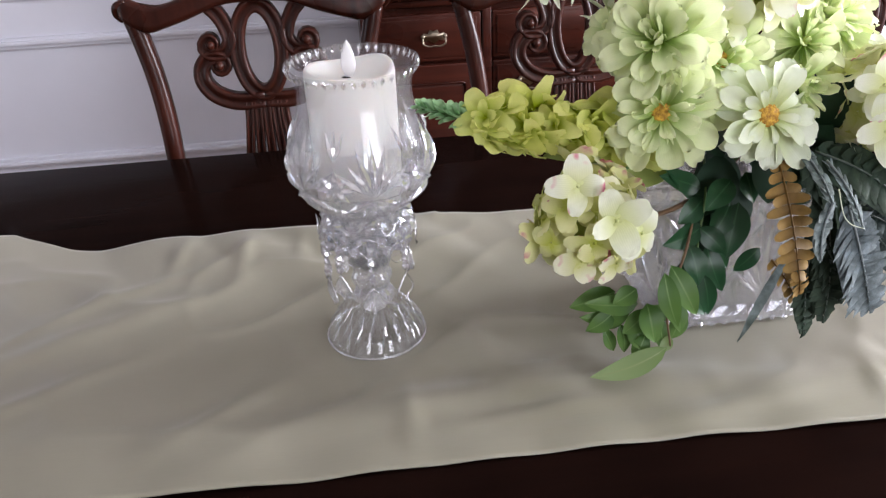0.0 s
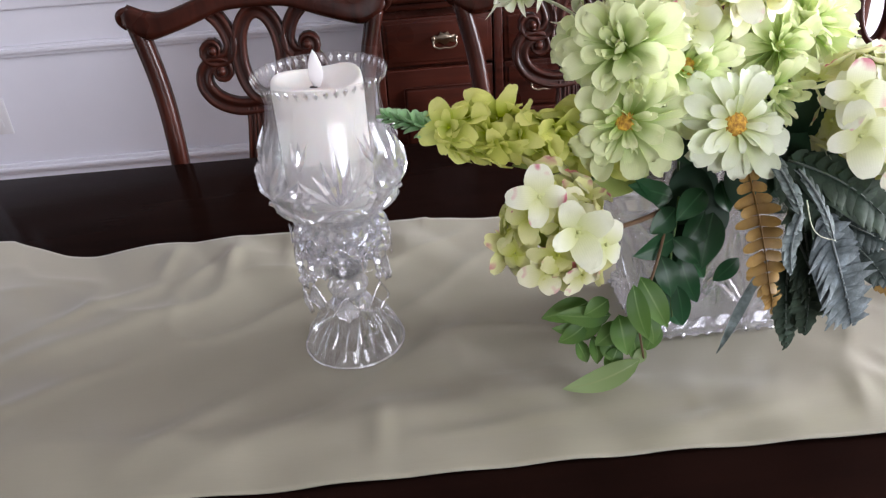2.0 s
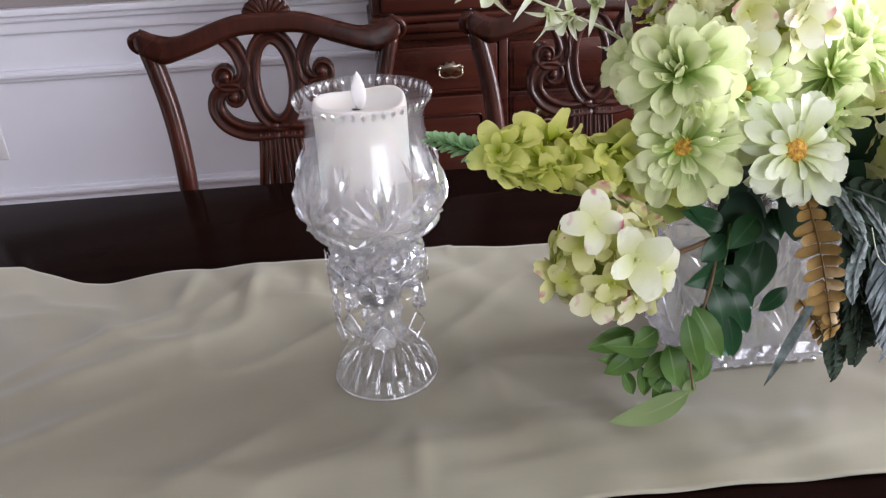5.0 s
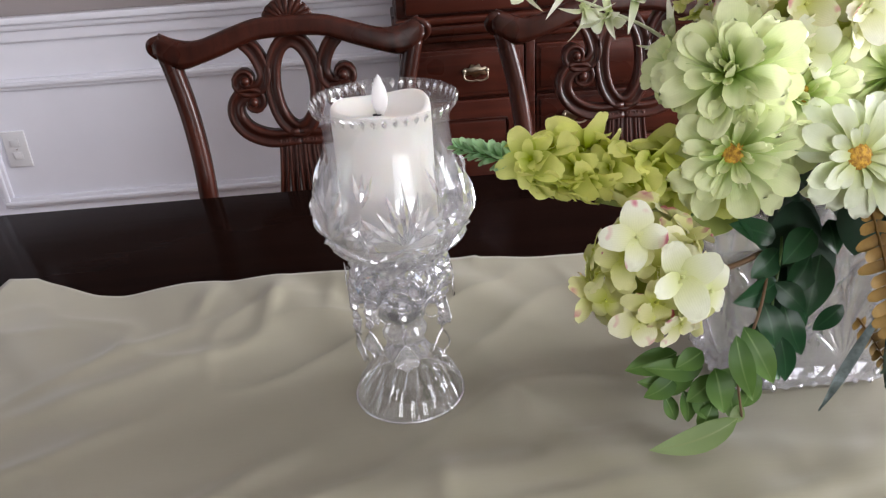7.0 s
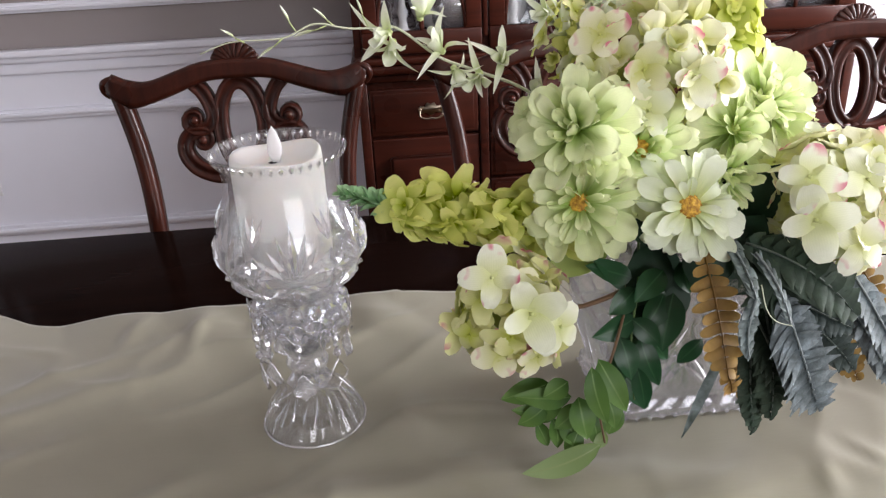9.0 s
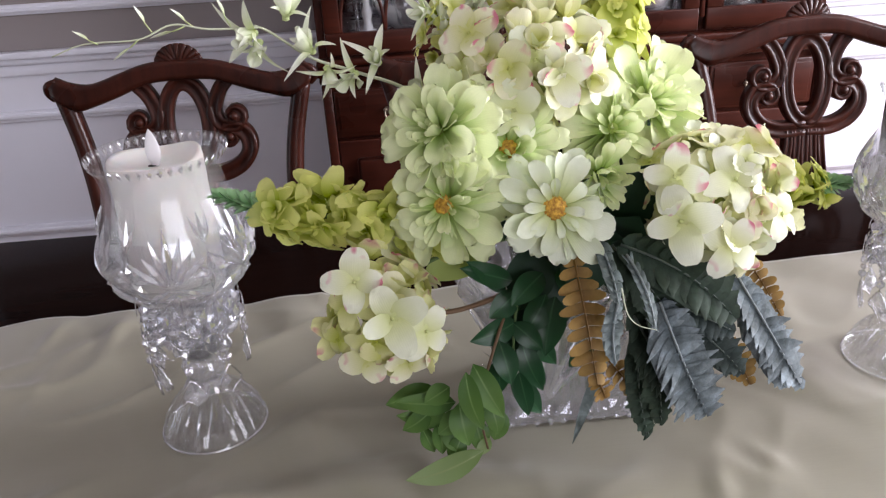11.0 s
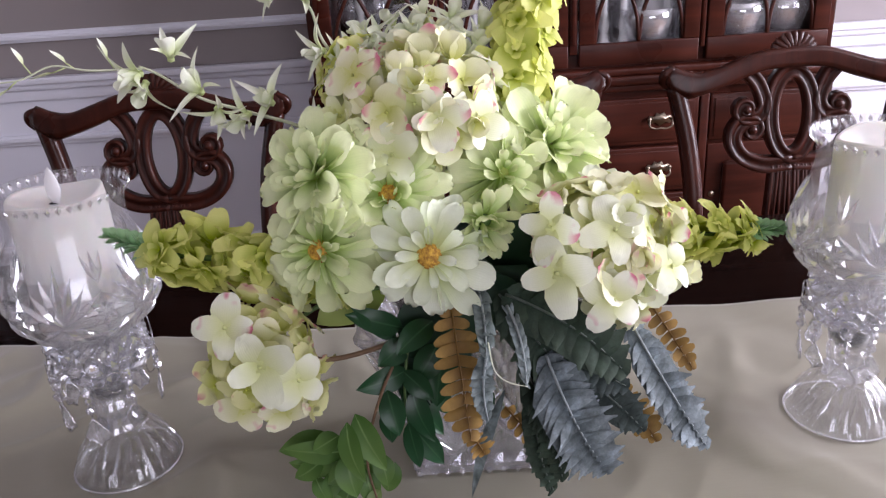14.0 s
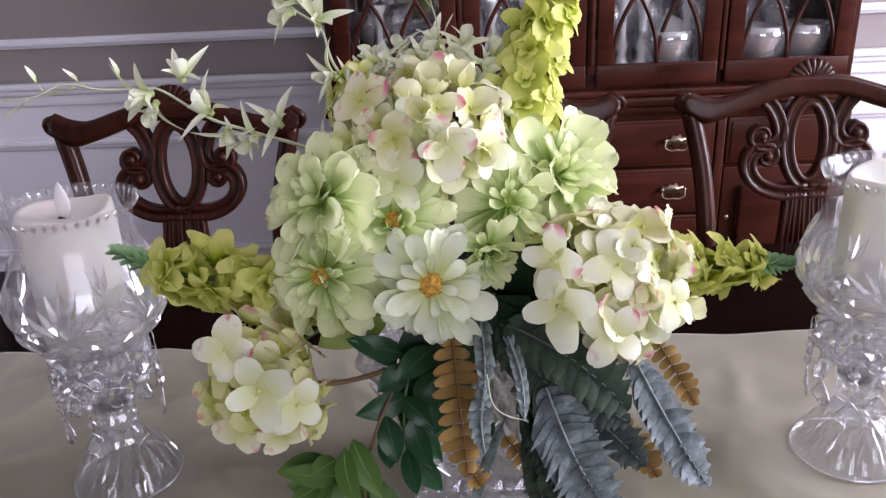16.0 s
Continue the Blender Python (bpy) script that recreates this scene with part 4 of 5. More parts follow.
def build_candle():
    c = thing("pillar_candle", "ivory flameless pillar candle with a dished wavy top", "candle", group="pair of candles")
    lip = lambda a: 0.0020 * math.sin(2 * a + 0.6) + 0.0014 * math.sin(3 * a)
    bm = bmesh.new()
    prof = [(0.0, 0.0), (0.0410, 0.0), (0.0432, 0.003), (0.0432, 0.06), (0.0432, 0.125), (0.0425, 0.1305), (0.0408, 0.1325), (0.0375, 0.131), (0.028, 0.126), (0.014, 0.1225), (0.0, 0.122)]
    rings = []
    for r, z in prof:
        rings.append([bm.verts.new((r * math.cos(2 * math.pi * k / 48), r * math.sin(2 * math.pi * k / 48), z + lip(2 * math.pi * k / 48) * max(0, (z - 0.1) / 0.03) * (r / 0.04))) for k in range(48)])
    for a, b in zip(rings, rings[1:]):
        for k in range(48):
            bm.faces.new((a[k], a[(k + 1) % 48], b[(k + 1) % 48], b[k]))
    bmesh.ops.remove_doubles(bm, verts=bm.verts, dist=1e-6)
    part("wax_body", bm, WAX, c)
    part("flame", lathe(bmesh.new(), [(0.0, 0.122), (0.003, 0.1225), (0.0062, 0.13), (0.0072, 0.136), (0.0058, 0.145), (0.003, 0.153), (0.0, 0.158)], 20, m=Matrix.Diagonal((1, 0.45, 1, 1))), FLAME, c, "white plastic flame tip")
    part("flame_slot", lathe(bmesh.new(), [(0.0045, 0.1226), (0.004, 0.1232), (0.0, 0.1231)], 20, m=Matrix.Diagonal((1, 0.6, 1, 1)) @ Matrix.Translation((-0.003, 0, 0))), DARK, c)
    return c


holder = build_holder()
holder.matrix_basis = pose(0, 0, SEAT, 0, 0, 8)
copy_thing(holder, pose(0.765, 0.004, SEAT, 0, 0, 40))
candle = build_candle()
candle.matrix_basis = pose(-0.003, 0.0, SEAT + 0.172)
copy_thing(candle, pose(0.768, 0.004, SEAT + 0.172, 0, 0, 50))

# ---- vase ----
vase = thing("crystal_vase", "flared rectangular cut crystal vase holding the flowers on the runner", "vase", pose(0.387, 0.003, SEAT))


def ring_at(bm, hx, hy, z, n=12, zig=0.0):
    out = []
    for k in range(4 * n):
        s, t = divmod(k, n)
        f = -1 + 2 * t / n
        x, y = ((f, -1), (1, f), (-f, 1), (-1, -f))[s]
        q = 1 + zig * (k % 2)
        out.append(bm.verts.new((x * hx * WX * q, y * hy * q, z)))
    return out


bm = bmesh.new()
WX = 1.13          # the vase is wider than deep
levels = [(0.060, 0.055, 0.0, 0), (0.068, 0.061, 0.003, 0.02), (0.068, 0.061, 0.012, 0.0), (0.063, 0.056, 0.022, 0.03), (0.066, 0.058, 0.05, 0.04), (0.072, 0.062, 0.085, 0.04), (0.081, 0.068, 0.12, 0.035), (0.093, 0.076, 0.15, 0.03), (0.106, 0.086, 0.172, 0.02),
          (0.102, 0.082, 0.173, 0.0), (0.088, 0.071, 0.15, 0.0), (0.075, 0.062, 0.115, 0.0), (0.066, 0.056, 0.08, 0.0), (0.060, 0.052, 0.05, 0.0), (0.057, 0.049, 0.018, 0.0)]
rings = [ring_at(bm, *l[:3], 14, l[3]) for l in levels]
for a, b in zip(rings, rings[1:]):
    for k in range(56):
        bm.faces.new((a[k], a[(k + 1) % 56], b[(k + 1) % 56], b[k]))
bm.faces.new(list(reversed(rings[0])))
bm.faces.new(rings[-1])
part("vase_body", bm, VASE_GLASS, vase, "clear cut crystal body", smooth=False)
vz, vx, vy = [l[2] for l in levels[1:9]], [l[0] * WX for l in levels[1:9]], [l[1] for l in levels[1:9]]
for side in range(4):
    def place(s, t, up, side=side):
        hx, hy = float(np.interp(t, vz, vx)), float(np.interp(t, vz, vy))
        f, d = s / 0.066, 0.0035 + up
        return Vector(((f * hx, -hy - d, t), (hx + d, f * hy, t), (-f * hx, hy + d, t), (-hx - d, -f * hy, t))[side])
    for s0 in (-0.034, 0.034):
        for q in range(9):
            cut_piece(vase, place, (s0, 0.026), math.pi / 2 + (q - 4) * 0.17, 0.125 - 0.012 * abs(q - 4), 0.0075, 0.003)
    for q in range(9):
        cut_piece(vase, place, (-0.060 + 0.015 * q, 0.168), -math.pi / 2 + 0.22 * (-1) ** q, 0.060, 0.0065, 0.003)
    for q in range(22):
        bm = bmesh.new()
        c = place(-0.063 + 0.006 * q, 0.004 + 0.009 * (q % 2), -0.003)
        bmesh.ops.create_icosphere(bm, subdivisions=1, radius=0.0045, matrix=Matrix.Translation(c) @ pose(0, 0, 0, 37 * q, 71 * q, 113 * q) @ Matrix.Diagonal((1.0, 0.6, 0.75, 1)))
        part("facet", bm, FROST if q % 6 == 0 else VASE_GLASS, vase, smooth=False)


# ---- flower arrangement ----
rng = random.Random(7)
LEAFY = material("yellow_green_core", (0.35, 0.42, 0.10), 0.7)[0]
BASE = Vector((0.383, 0.005, SEAT + 0.02))
bouquet = thing("flower_arrangement", "artificial arrangement of pale green and cream flowers in the crystal vase", "flowers", Matrix.Translation(BASE))


def local(p):
    return Vector(p) - BASE


def bit(name, mesh, parent, m, label=""):
    ob = new(name, mesh)
    ob.parent = parent
    ob.matrix_basis = m
    if label:
        ob["label"] = label
    return ob


def petal_mesh(name, mat, width, outline, bow, cup, ruffle=0.0, nl=7, notch=0.0):
    """A petal one unit long; thickness comes from its two curved sides."""
    bm = blade(bmesh.new(), 1.0, width, outline, bow, cup, nl, 2, ruffle)
    if notch:
        bm.verts.ensure_lookup_table()
        for v in bm.verts[-5:]:
            v.co.y -= notch
        for v, d in zip(bm.verts[-10:-5], (0.0, -0.012, 0.022, -0.02, 0.01)):
            v.co.y -= d
    return mesh_of(name, bm, mat)


def petals_for(mat, widths=(0.46, 0.56, 0.40, 0.50, 0.52), outline=round_tip, bows=(-0.20, -0.04, -0.36, 0.08, -0.28), cup=0.22, ruffle=0.022):
    return [petal_mesh("petal", mat, w, outline, b, cup, ruffle, notch=c) for w, b, c in zip(widths, bows, (0.07, 0.0, 0.09, 0.03, 0.08))]


ZP, DP = petals_for(ZINNIA), petals_for(DAISY, (0.42, 0.48, 0.40, 0.45), bows=(-0.14, 0.03, -0.25, -0.34))
ZC = petals_for(ZINNIA, (0.36, 0.42, 0.32, 0.40), bows=(0.14, 0.26, 0.02, 0.36))


def composite(label, at, normal, size, rings, petals, disc_r, disc_mat, inner=None):
    """A zinnia or daisy: rings of petals (count, length, rise) round a disc."""
    head = part("flower_head", lathe(bmesh.new(), [(0.0, -0.010), (0.004, -0.008), (disc_r, -0.001), (disc_r * 0.95, 0.003), (disc_r * 0.6, 0.006), (0, 0.007)], 20), disc_mat, bouquet, label, m=facing(local(at), normal, rng.uniform(0, 90)))
    for i, (n, length, rise) in enumerate(rings):
        for k in range(n):
            a = 360 * (k + 0.5 * (i % 2)) / n + rng.uniform(-13, 13)
            s = size * length * rng.uniform(0.8, 1.14)
            src = inner if inner and i >= len(rings) - 2 else petals
            m = pose(0, 0, 0.001 * i, 0, 0, a) @ pose(0, disc_r * 0.45, 0.0, rise + rng.uniform(-17, 17), rng.uniform(-30, 30), 0) @ Matrix.Diagonal((s * rng.uniform(0.82, 1.15), s, s, 1))
            bit("petal", rng.choice(src), head, m)
    return head


FULL = [(14, 1.0, -8), (14, 0.97, 8), (12, 0.86, 24), (10, 0.70, 42), (8, 0.54, 60), (5, 0.36, 76)]
SEMI = [(13, 1.0, -8), (13, 0.93, 6), (11, 0.76, 20), (9, 0.55, 36), (6, 0.36, 54)]
OPEN = [(13, 1.0, -2), (12, 0.86, 11), (9, 0.52, 30)]
composite("full pale green zinnia", (0.258, -0.100, 1.100), (-0.62, -0.66, 0.42), 0.0555, FULL, ZP, 0.006, LEAFY, ZC)
composite("pale green zinnia with a brown centre", (0.255, -0.125, 1.047), (-0.38, -0.86, 0.20), 0.0510, SEMI, ZP, 0.0105, DISC, ZC)
composite("cream green daisy with a golden centre", (0.341, -0.142, 1.043), (0.02, -0.88, 0.42), 0.047, OPEN, DP, 0.0105, DISC)
composite("pale green zinnia with a golden centre", (0.312, -0.098, 1.080), (-0.05, -0.8, 0.6), 0.050, SEMI, ZP, 0.010, DISC, ZC)
composite("full light green zinnia", (0.448, -0.028, 1.090), (0.42, -0.55, 0.72), 0.064, FULL, ZP, 0.006, LEAFY, ZC)
composite("small pale green zinnia at the edge of the bouquet", (0.238, -0.055, 1.095), (-0.8, -0.5, 0.35), 0.036, SEMI, ZP, 0.006, LEAFY, ZC)
composite("small green zinnia tucked behind", (0.405, -0.070, 1.082), (0.2, -0.8, 0.4), 0.047, SEMI, ZP, 0.006, LEAFY, ZC)
composite("half-open yellow green bud", (0.386, -0.108, 1.056), (0.25, -0.85, 0.2), 0.034, [(9, 1.0, 25), (8, 0.9, 42), (7, 0.75, 58), (5, 0.5, 72)], ZC, 0.006, STEM)


def floret_mesh(mat, n, width, bow, cup, seed, rise=10, layers=1, shrink=0.3):
    r = random.Random(seed)
    bm = bmesh.new()
    for lay in range(layers):
        for k in range(n):
            s = (1.0 - shrink * lay) * r.uniform(0.84, 1.14)
            m = pose(0, 0, 0.03 * lay, 0, 0, 360 * (k + 0.5 * lay) / n + r.uniform(-8, 8)) @ pose(0, 0.05, 0, rise + 28 * lay + r.uniform(-8, 8), r.uniform(-12, 12), 0) @ Matrix.Diagonal((s, s, s, 1))
            blade(bm, 1.0, width * r.uniform(0.85, 1.1), broad, bow + r.uniform(-0.12, 0.12), cup, 6, 2, 0.035, m)
    bmesh.ops.create_icosphere(bm, subdivisions=1, radius=0.07, matrix=Matrix.Translation((0, 0, 0.05)))
    return mesh_of("floret", bm, mat)


def broad(v):
    return max(0.12, math.sin(math.pi * min(1.0, 0.10 + 0.83 * v ** 0.9)) ** 0.55) * (1.0 if v < 0.97 else 0.75)


SHAPES = ((-0.10, 0.03, 8), (0.10, 0.12, 30), (-0.30, -0.02, 4), (0.22, 0.20, 52), (-0.18, 0.10, 20))
HYD = [floret_mesh(HYDRANGEA, 4, 0.90, b, c, k, e) for k, (b, c, e) in enumerate(SHAPES)]
HYW = [floret_mesh(HYDRANGEA_WHITE, 4, 0.84, b, c, k + 50, e + 6) for k, (b, c, e) in enumerate(SHAPES[:3])]
HYG = [floret_mesh(HYDRANGEA_GREEN, 4, 0.90, b, c, k + 9, e) for k, (b, c, e) in enumerate(SHAPES)]
STK = [floret_mesh(STOCK, n, w, b, 0.10, k + 20, e, 2, 0.5) for k, (n, w, b, e) in enumerate(((5, 0.74, -0.30, 18), (5, 0.68, -0.45, 28), (4, 0.84, -0.20, 20), (5, 0.72, -0.30, 6), (4, 0.80, -0.05, 40)))]


def hydrangea(label, centre, radii, n, size, meshes, mat, toward, loose=0.45, heroes=()):
    bm = bmesh.new()
    bmesh.ops.create_icosphere(bm, subdivisions=2, radius=1.0, matrix=Matrix.Diagonal((radii[0] * 0.5, radii[1] * 0.5, radii[2] * 0.5, 1)))
    head = part("hydrangea_head", bm, mat, bouquet, label, m=Matrix.Translation(local(centre)))
    toward = Vector(toward).normalized()
    total = int(n * 1.25)
    for k in range(total):
        z = 1 - 2 * (k + 0.5) / total
        a = k * 2.39996 + rng.uniform(-0.25, 0.25)
        d = Vector((math.sqrt(1 - z * z) * math.cos(a), math.sqrt(1 - z * z) * math.sin(a), z))
        if d.dot(toward) < -0.35:
            continue
        q = Vector((d.x * radii[0], d.y * radii[1], d.z * radii[2])) * rng.uniform(0.80, 1.10)
        nrm = (d + Vector([rng.uniform(-loose, loose) for _ in range(3)])).normalized()
        s = size * rng.uniform(0.72, 1.12)
        bit("floret", rng.choice(meshes), head, facing(q, nrm, rng.uniform(0, 90)) @ Matrix.Diagonal((s, s, s, 1)))
    for at, nrm, s, spin in heroes:
        bit("floret", HYW[0] if s > 0.026 else rng.choice(HYW), head, facing(Vector(at) - Vector(centre), nrm, spin) @ Matrix.Diagonal((s, s, s, 1)))
    return head


hydrangea("cream hydrangea head flushed with pink", (0.338, -0.034, 1.131), (0.066, 0.060, 0.049), 62, 0.0250, HYD + [HYD[0], HYD[2], HYW[0], HYW[2]], LEAFY, (0, -0.8, 0.6), 0.65,
          (((0.317, -0.100, 1.113), (-0.1, -0.9, 0.3), 0.0255, 40), ((0.355, -0.098, 1.138), (0.1, -0.8, 0.6), 0.0245, 10), ((0.386, -0.078, 1.128), (0.5, -0.8, 0.3), 0.025, 70)))
hydrangea("cream white hydrangea head flushed with pink", (0.482, -0.103, 1.024), (0.056, 0.056, 0.060), 62, 0.0240, HYD[:2] + HYD + HYW, LEAFY, (0.1, -0.9, 0.4), 0.5,
          (((0.435, -0.168, 1.034), (-0.35, -0.9, 0.25), 0.030, 20), ((0.477, -0.170, 1.010), (0.05, -0.95, 0.3), 0.0255, 55), ((0.480, -0.155, 1.060), (0.1, -0.8, 0.6), 0.025, 15), ((0.432, -0.155, 1.066), (-0.5, -0.8, 0.4), 0.026, 0)))
hydrangea("yellow green hydrangea head with pink edges", (0.200, -0.118, 0.950), (0.046, 0.044, 0.048), 46, 0.0250, [HYG[0], HYG[2], HYG[4], HYG[1], HYG[2], HYD[0]], LEAFY, (-0.1, -0.9, 0.3), 0.45,
          (((0.206, -0.172, 0.973), (0.05, -0.92, 0.4), 0.0285, 22), ((0.232, -0.164, 0.954), (0.35, -0.9, 0.2), 0.0245, 50), ((0.178, -0.150, 0.997), (-0.1, -0.85, 0.5), 0.0245, 5)))


hydrangea("small yellow green flower cluster behind the cream head", (0.282, 0.030, 1.150), (0.028, 0.030, 0.036), 26, 0.0165, STK[:2] + HYG[3:], LEAFY, (-0.2, -0.8, 0.5), 0.6)
hydrangea("small pale green flower cluster behind the cream head", (0.335, 0.040, 1.172), (0.040, 0.026, 0.018), 20, 0.0160, HYG[1:4] + HYD[3:4], LEAFY, (0, -0.8, 0.6), 0.6)


def stock(label, path, radius, size, tip_len, step=0.0150):
    pts = smoothed([local(p) for p in path], 8)
    spine = part("stock_stem", tube(bmesh.new(), pts, lambda t: 0.0035 - 0.002 * t, 6), STEM, bouquet, label)
    length, k = 0.0, 0
    for i in range(len(pts) - 1):
        length += (pts[i + 1] - pts[i]).length
    at, nxt = 0.0, 0.0
    for i in range(len(pts) - 1):
        seg = pts[i + 1] - pts[i]
        d = seg.normalized()
        u = d.orthogonal().normalized()
        w = d.cross(u)
        while nxt < at + seg.length and nxt < length - tip_len:
            p = pts[i] + d * (nxt - at)
            for j in range(3):
                a = 2 * math.pi * (j / 3) + k * 1.1 + rng.uniform(-0.3, 0.3)
                out = (u * math.cos(a) + w * math.sin(a)).normalized()
                taper = 1.0 - 0.35 * max(0, (nxt / length - 0.6) / 0.4)
                s = size * taper * rng.uniform(0.85, 1.12)
                bit("floret", rng.choice(STK), spine, facing(p + out * radius * taper * rng.uniform(0.6, 1.0) + d * rng.uniform(-0.004, 0.004), (out + d * 0.45 + Vector([rng.uniform(-0.65, 0.65) for _ in range(3)])), rng.uniform(0, 90)) @ Matrix.Diagonal((s, s, s, 1)))
            k += 1
            nxt += step
        at += seg.length
    # buds at the tip
    d = (pts[-1] - pts[-3]).normalized()
    u = d.orthogonal().normalized()
    w = d.cross(u)
    for q in range(10):
        f = q / 9
        bm = bmesh.new()
        for j in range(4):
            a = 1.57 * j + q * 0.9
            out = (u * math.cos(a) + w * math.sin(a)) * (1 - 0.6 * f) + d * 0.55
            blade(bm, 0.017 * (1 - 0.35 * f), 0.010, broad, 0.2, 0.25, 4, 1, 0, frame_of(pts[-1] - d * tip_len * (1 - f), out))
        part("bud_leaf", bm, TIP, spine)


stock("lime green stock spike lying sideways", [(0.255, -0.085, 1.015), (0.18, -0.085, 1.026), (0.11, -0.068, 1.030), (0.060, -0.046, 1.039)], 0.018, 0.0280, 0.044, 0.0160)
stock("lime green stock spike standing upright", [(0.415, 0.0, 1.08), (0.430, 0.012, 1.15), (0.442, 0.035, 1.20), (0.468, 0.062, 1.25), (0.49, 0.08, 1.30)], 0.023, 0.0245, 0.03, 0.0125)
stock("lime green stock spike reaching sideways", [(0.52, 0.0, 0.99), (0.58, 0.01, 0.982), (0.64, 0.027, 0.972), (0.695, 0.042, 0.966)], 0.017, 0.025, 0.036, 0.014)

ORC = [petal_mesh("petal", ORCHID, 0.25, slim_shape, b, 0.40, 0.0, 10) for b in (-1.0, -0.70, -0.40, -1.3)]
LIP = [petal_mesh("petal", ORCHID, w, round_tip, b, 0.45, 0.02) for w, b in ((0.62, 0.05), (0.54, -0.25), (0.7, 0.2))]


def orchid(at, normal, size, n=7):
    bm = bmesh.new()
    bmesh.ops.create_icosphere(bm, subdivisions=1, radius=0.0035)
    heart = part("orchid_flower", bm, ORCHID, bouquet, "small white green star flower", m=facing(local(at), normal, rng.uniform(0, 72)))
    for k in range(n):
        s = size * rng.uniform(0.8, 1.15)
        inner = k % 2 == 1
        if inner:
            s *= 0.8
        bit("petal", rng.choice(LIP if inner else ORC), heart, pose(0, 0, 0, 0, 0, 360 * k / n + rng.uniform(-20, 20)) @ pose(0, 0.002, 0, rng.uniform(62, 86) if inner else rng.uniform(46, 82), rng.uniform(-24, 24), 0) @ Matrix.Diagonal((s, s, s, 1)))
    return heart


def sprig(label, path, r0, r1, mat):
    return part("spray_stem", tube(bmesh.new(), smoothed([local(p) for p in path], 6), lambda t: r0 + (r1 - r0) * t, 6), mat, bouquet, label)


sprig("pale green orchid spray stem", [(0.306, 0.000, 1.051), (0.240, 0.010, 1.107), (0.189, -0.008, 1.134), (0.154, -0.020, 1.151), (0.124, -0.030, 1.176), (0.111, -0.032, 1.183)], 0.0019, 0.0010, TWIG)
for p, nrm, s in (((0.211, -0.010, 1.141), (-0.2, -0.7, 0.6), 0.028), ((0.190, -0.012, 1.133), (-0.5, -0.8, -0.1), 0.028), ((0.156, -0.024, 1.157), (-0.4, -0.6, 0.7), 0.030),
                  ((0.166, -0.020, 1.141), (0.3, -0.8, -0.5), 0.026), ((0.138, -0.030, 1.187), (0.1, -0.5, 0.9), 0.026), ((0.111, -0.032, 1.177), (-0.5, -0.8, 0.1), 0.030), ((0.114, -0.032, 1.169), (-0.2, -0.7, -0.7), 0.026),
                  ((0.249, 0.000, 1.106), (-0.6, -0.7, 0.4), 0.028), ((0.258, 0.000, 1.099), (-0.2, -0.8, -0.3), 0.024)):
    orchid(p, nrm, s)
sprig("pale green orchid spray stem", [(0.31, 0.03, 1.08), (0.283, 0.03, 1.145), (0.257, 0.028, 1.185), (0.246, 0.04, 1.215), (0.222, 0.05, 1.232), (0.20, 0.055, 1.25)], 0.0019, 0.0010, TWIG)
for p, nrm, s in (((0.258, 0.018, 1.178), (-0.6, -0.7, 0.2), 0.026), ((0.268, 0.02, 1.165), (0.4, -0.7, 0.3), 0.022), ((0.244, 0.035, 1.222), (0.3, -0.7, 0.6), 0.030), ((0.222, 0.045, 1.230), (-0.6, -0.7, 0.1), 0.030), ((0.232, 0.045, 1.236), (0, -0.7, 0.7), 0.026), ((0.205, 0.05, 1.25), (-0.4, -0.7, 0.5), 0.028),
                  ((0.30, 0.03, 1.176), (-0.3, -0.6, 0.8), 0.026), ((0.335, 0.035, 1.182), (0.1, -0.6, 0.8), 0.028), ((0.362, 0.035, 1.176), (0.5, -0.6, 0.6), 0.028), ((0.375, 0.03, 1.165), (0.6, -0.6, 0.3), 0.024), ((0.286, 0.025, 1.155), (-0.6, -0.7, 0.3), 0.026)):
    orchid(p, nrm, s)


# loose star flowers standing behind the top of the bouquet
for k in range(15):
    f, g = (k % 5) / 4, k // 5
    at = (0.278 + 0.105 * f + 0.008 * g, 0.012 + 0.018 * g, 1.158 + 0.012 * g + 0.014 * math.sin(math.pi * f))
    orchid(at, (-0.7 + 1.4 * f, -0.75 + 0.2 * g, 0.55 + 0.2 * g), 0.026)


def twig(label, path, sides):
    stem = sprig(label, path, 0.0010, 0.0005, TWIG)
    for at, out, s in sides:
        bm = blade(bmesh.new(), s, s * 0.5, leaf_shape, 0.1, 0.2, 5, 1, 0, frame_of(local(at) + Vector(out).normalized() * s * 0.5, out))
        tube(bm, [local(at), local(at) + Vector(out).normalized() * s * 0.55], 0.0006, 5)
        part("twig_leaf", bm, ORCHID, stem)


twig("thin pale twig with tiny leaves", [(0.114, -0.032, 1.181), (0.078, -0.050, 1.185), (0.051, -0.055, 1.191), (0.026, -0.065, 1.183), (-0.014, -0.070, 1.183), (-0.039, -0.075, 1.176)],
     [((0.094, -0.040, 1.184), (-0.3, 0, 0.7), 0.018), ((0.068, -0.052, 1.187), (-0.6, 0, 0.5), 0.016), ((0.061, -0.053, 1.189), (-0.8, -0.2, -0.25), 0.020), ((0.036, -0.060, 1.187), (-0.4, 0, 0.7), 0.016), ((0.026, -0.065, 1.183), (-0.8, -0.1, -0.6), 0.018), ((-0.004, -0.070, 1.182), (-0.7, 0, 0.4), 0.014)])
twig("thin pale twig with tiny leaves", [(0.345, 0.045, 1.15), (0.347, 0.05, 1.18), (0.352, 0.056, 1.203), (0.345, 0.06, 1.235), (0.338, 0.06, 1.26)],
     [((0.352, 0.056, 1.200), (0.5, 0, 0.7), 0.018), ((0.346, 0.06, 1.228), (-0.5, 0, 0.7), 0.016)])


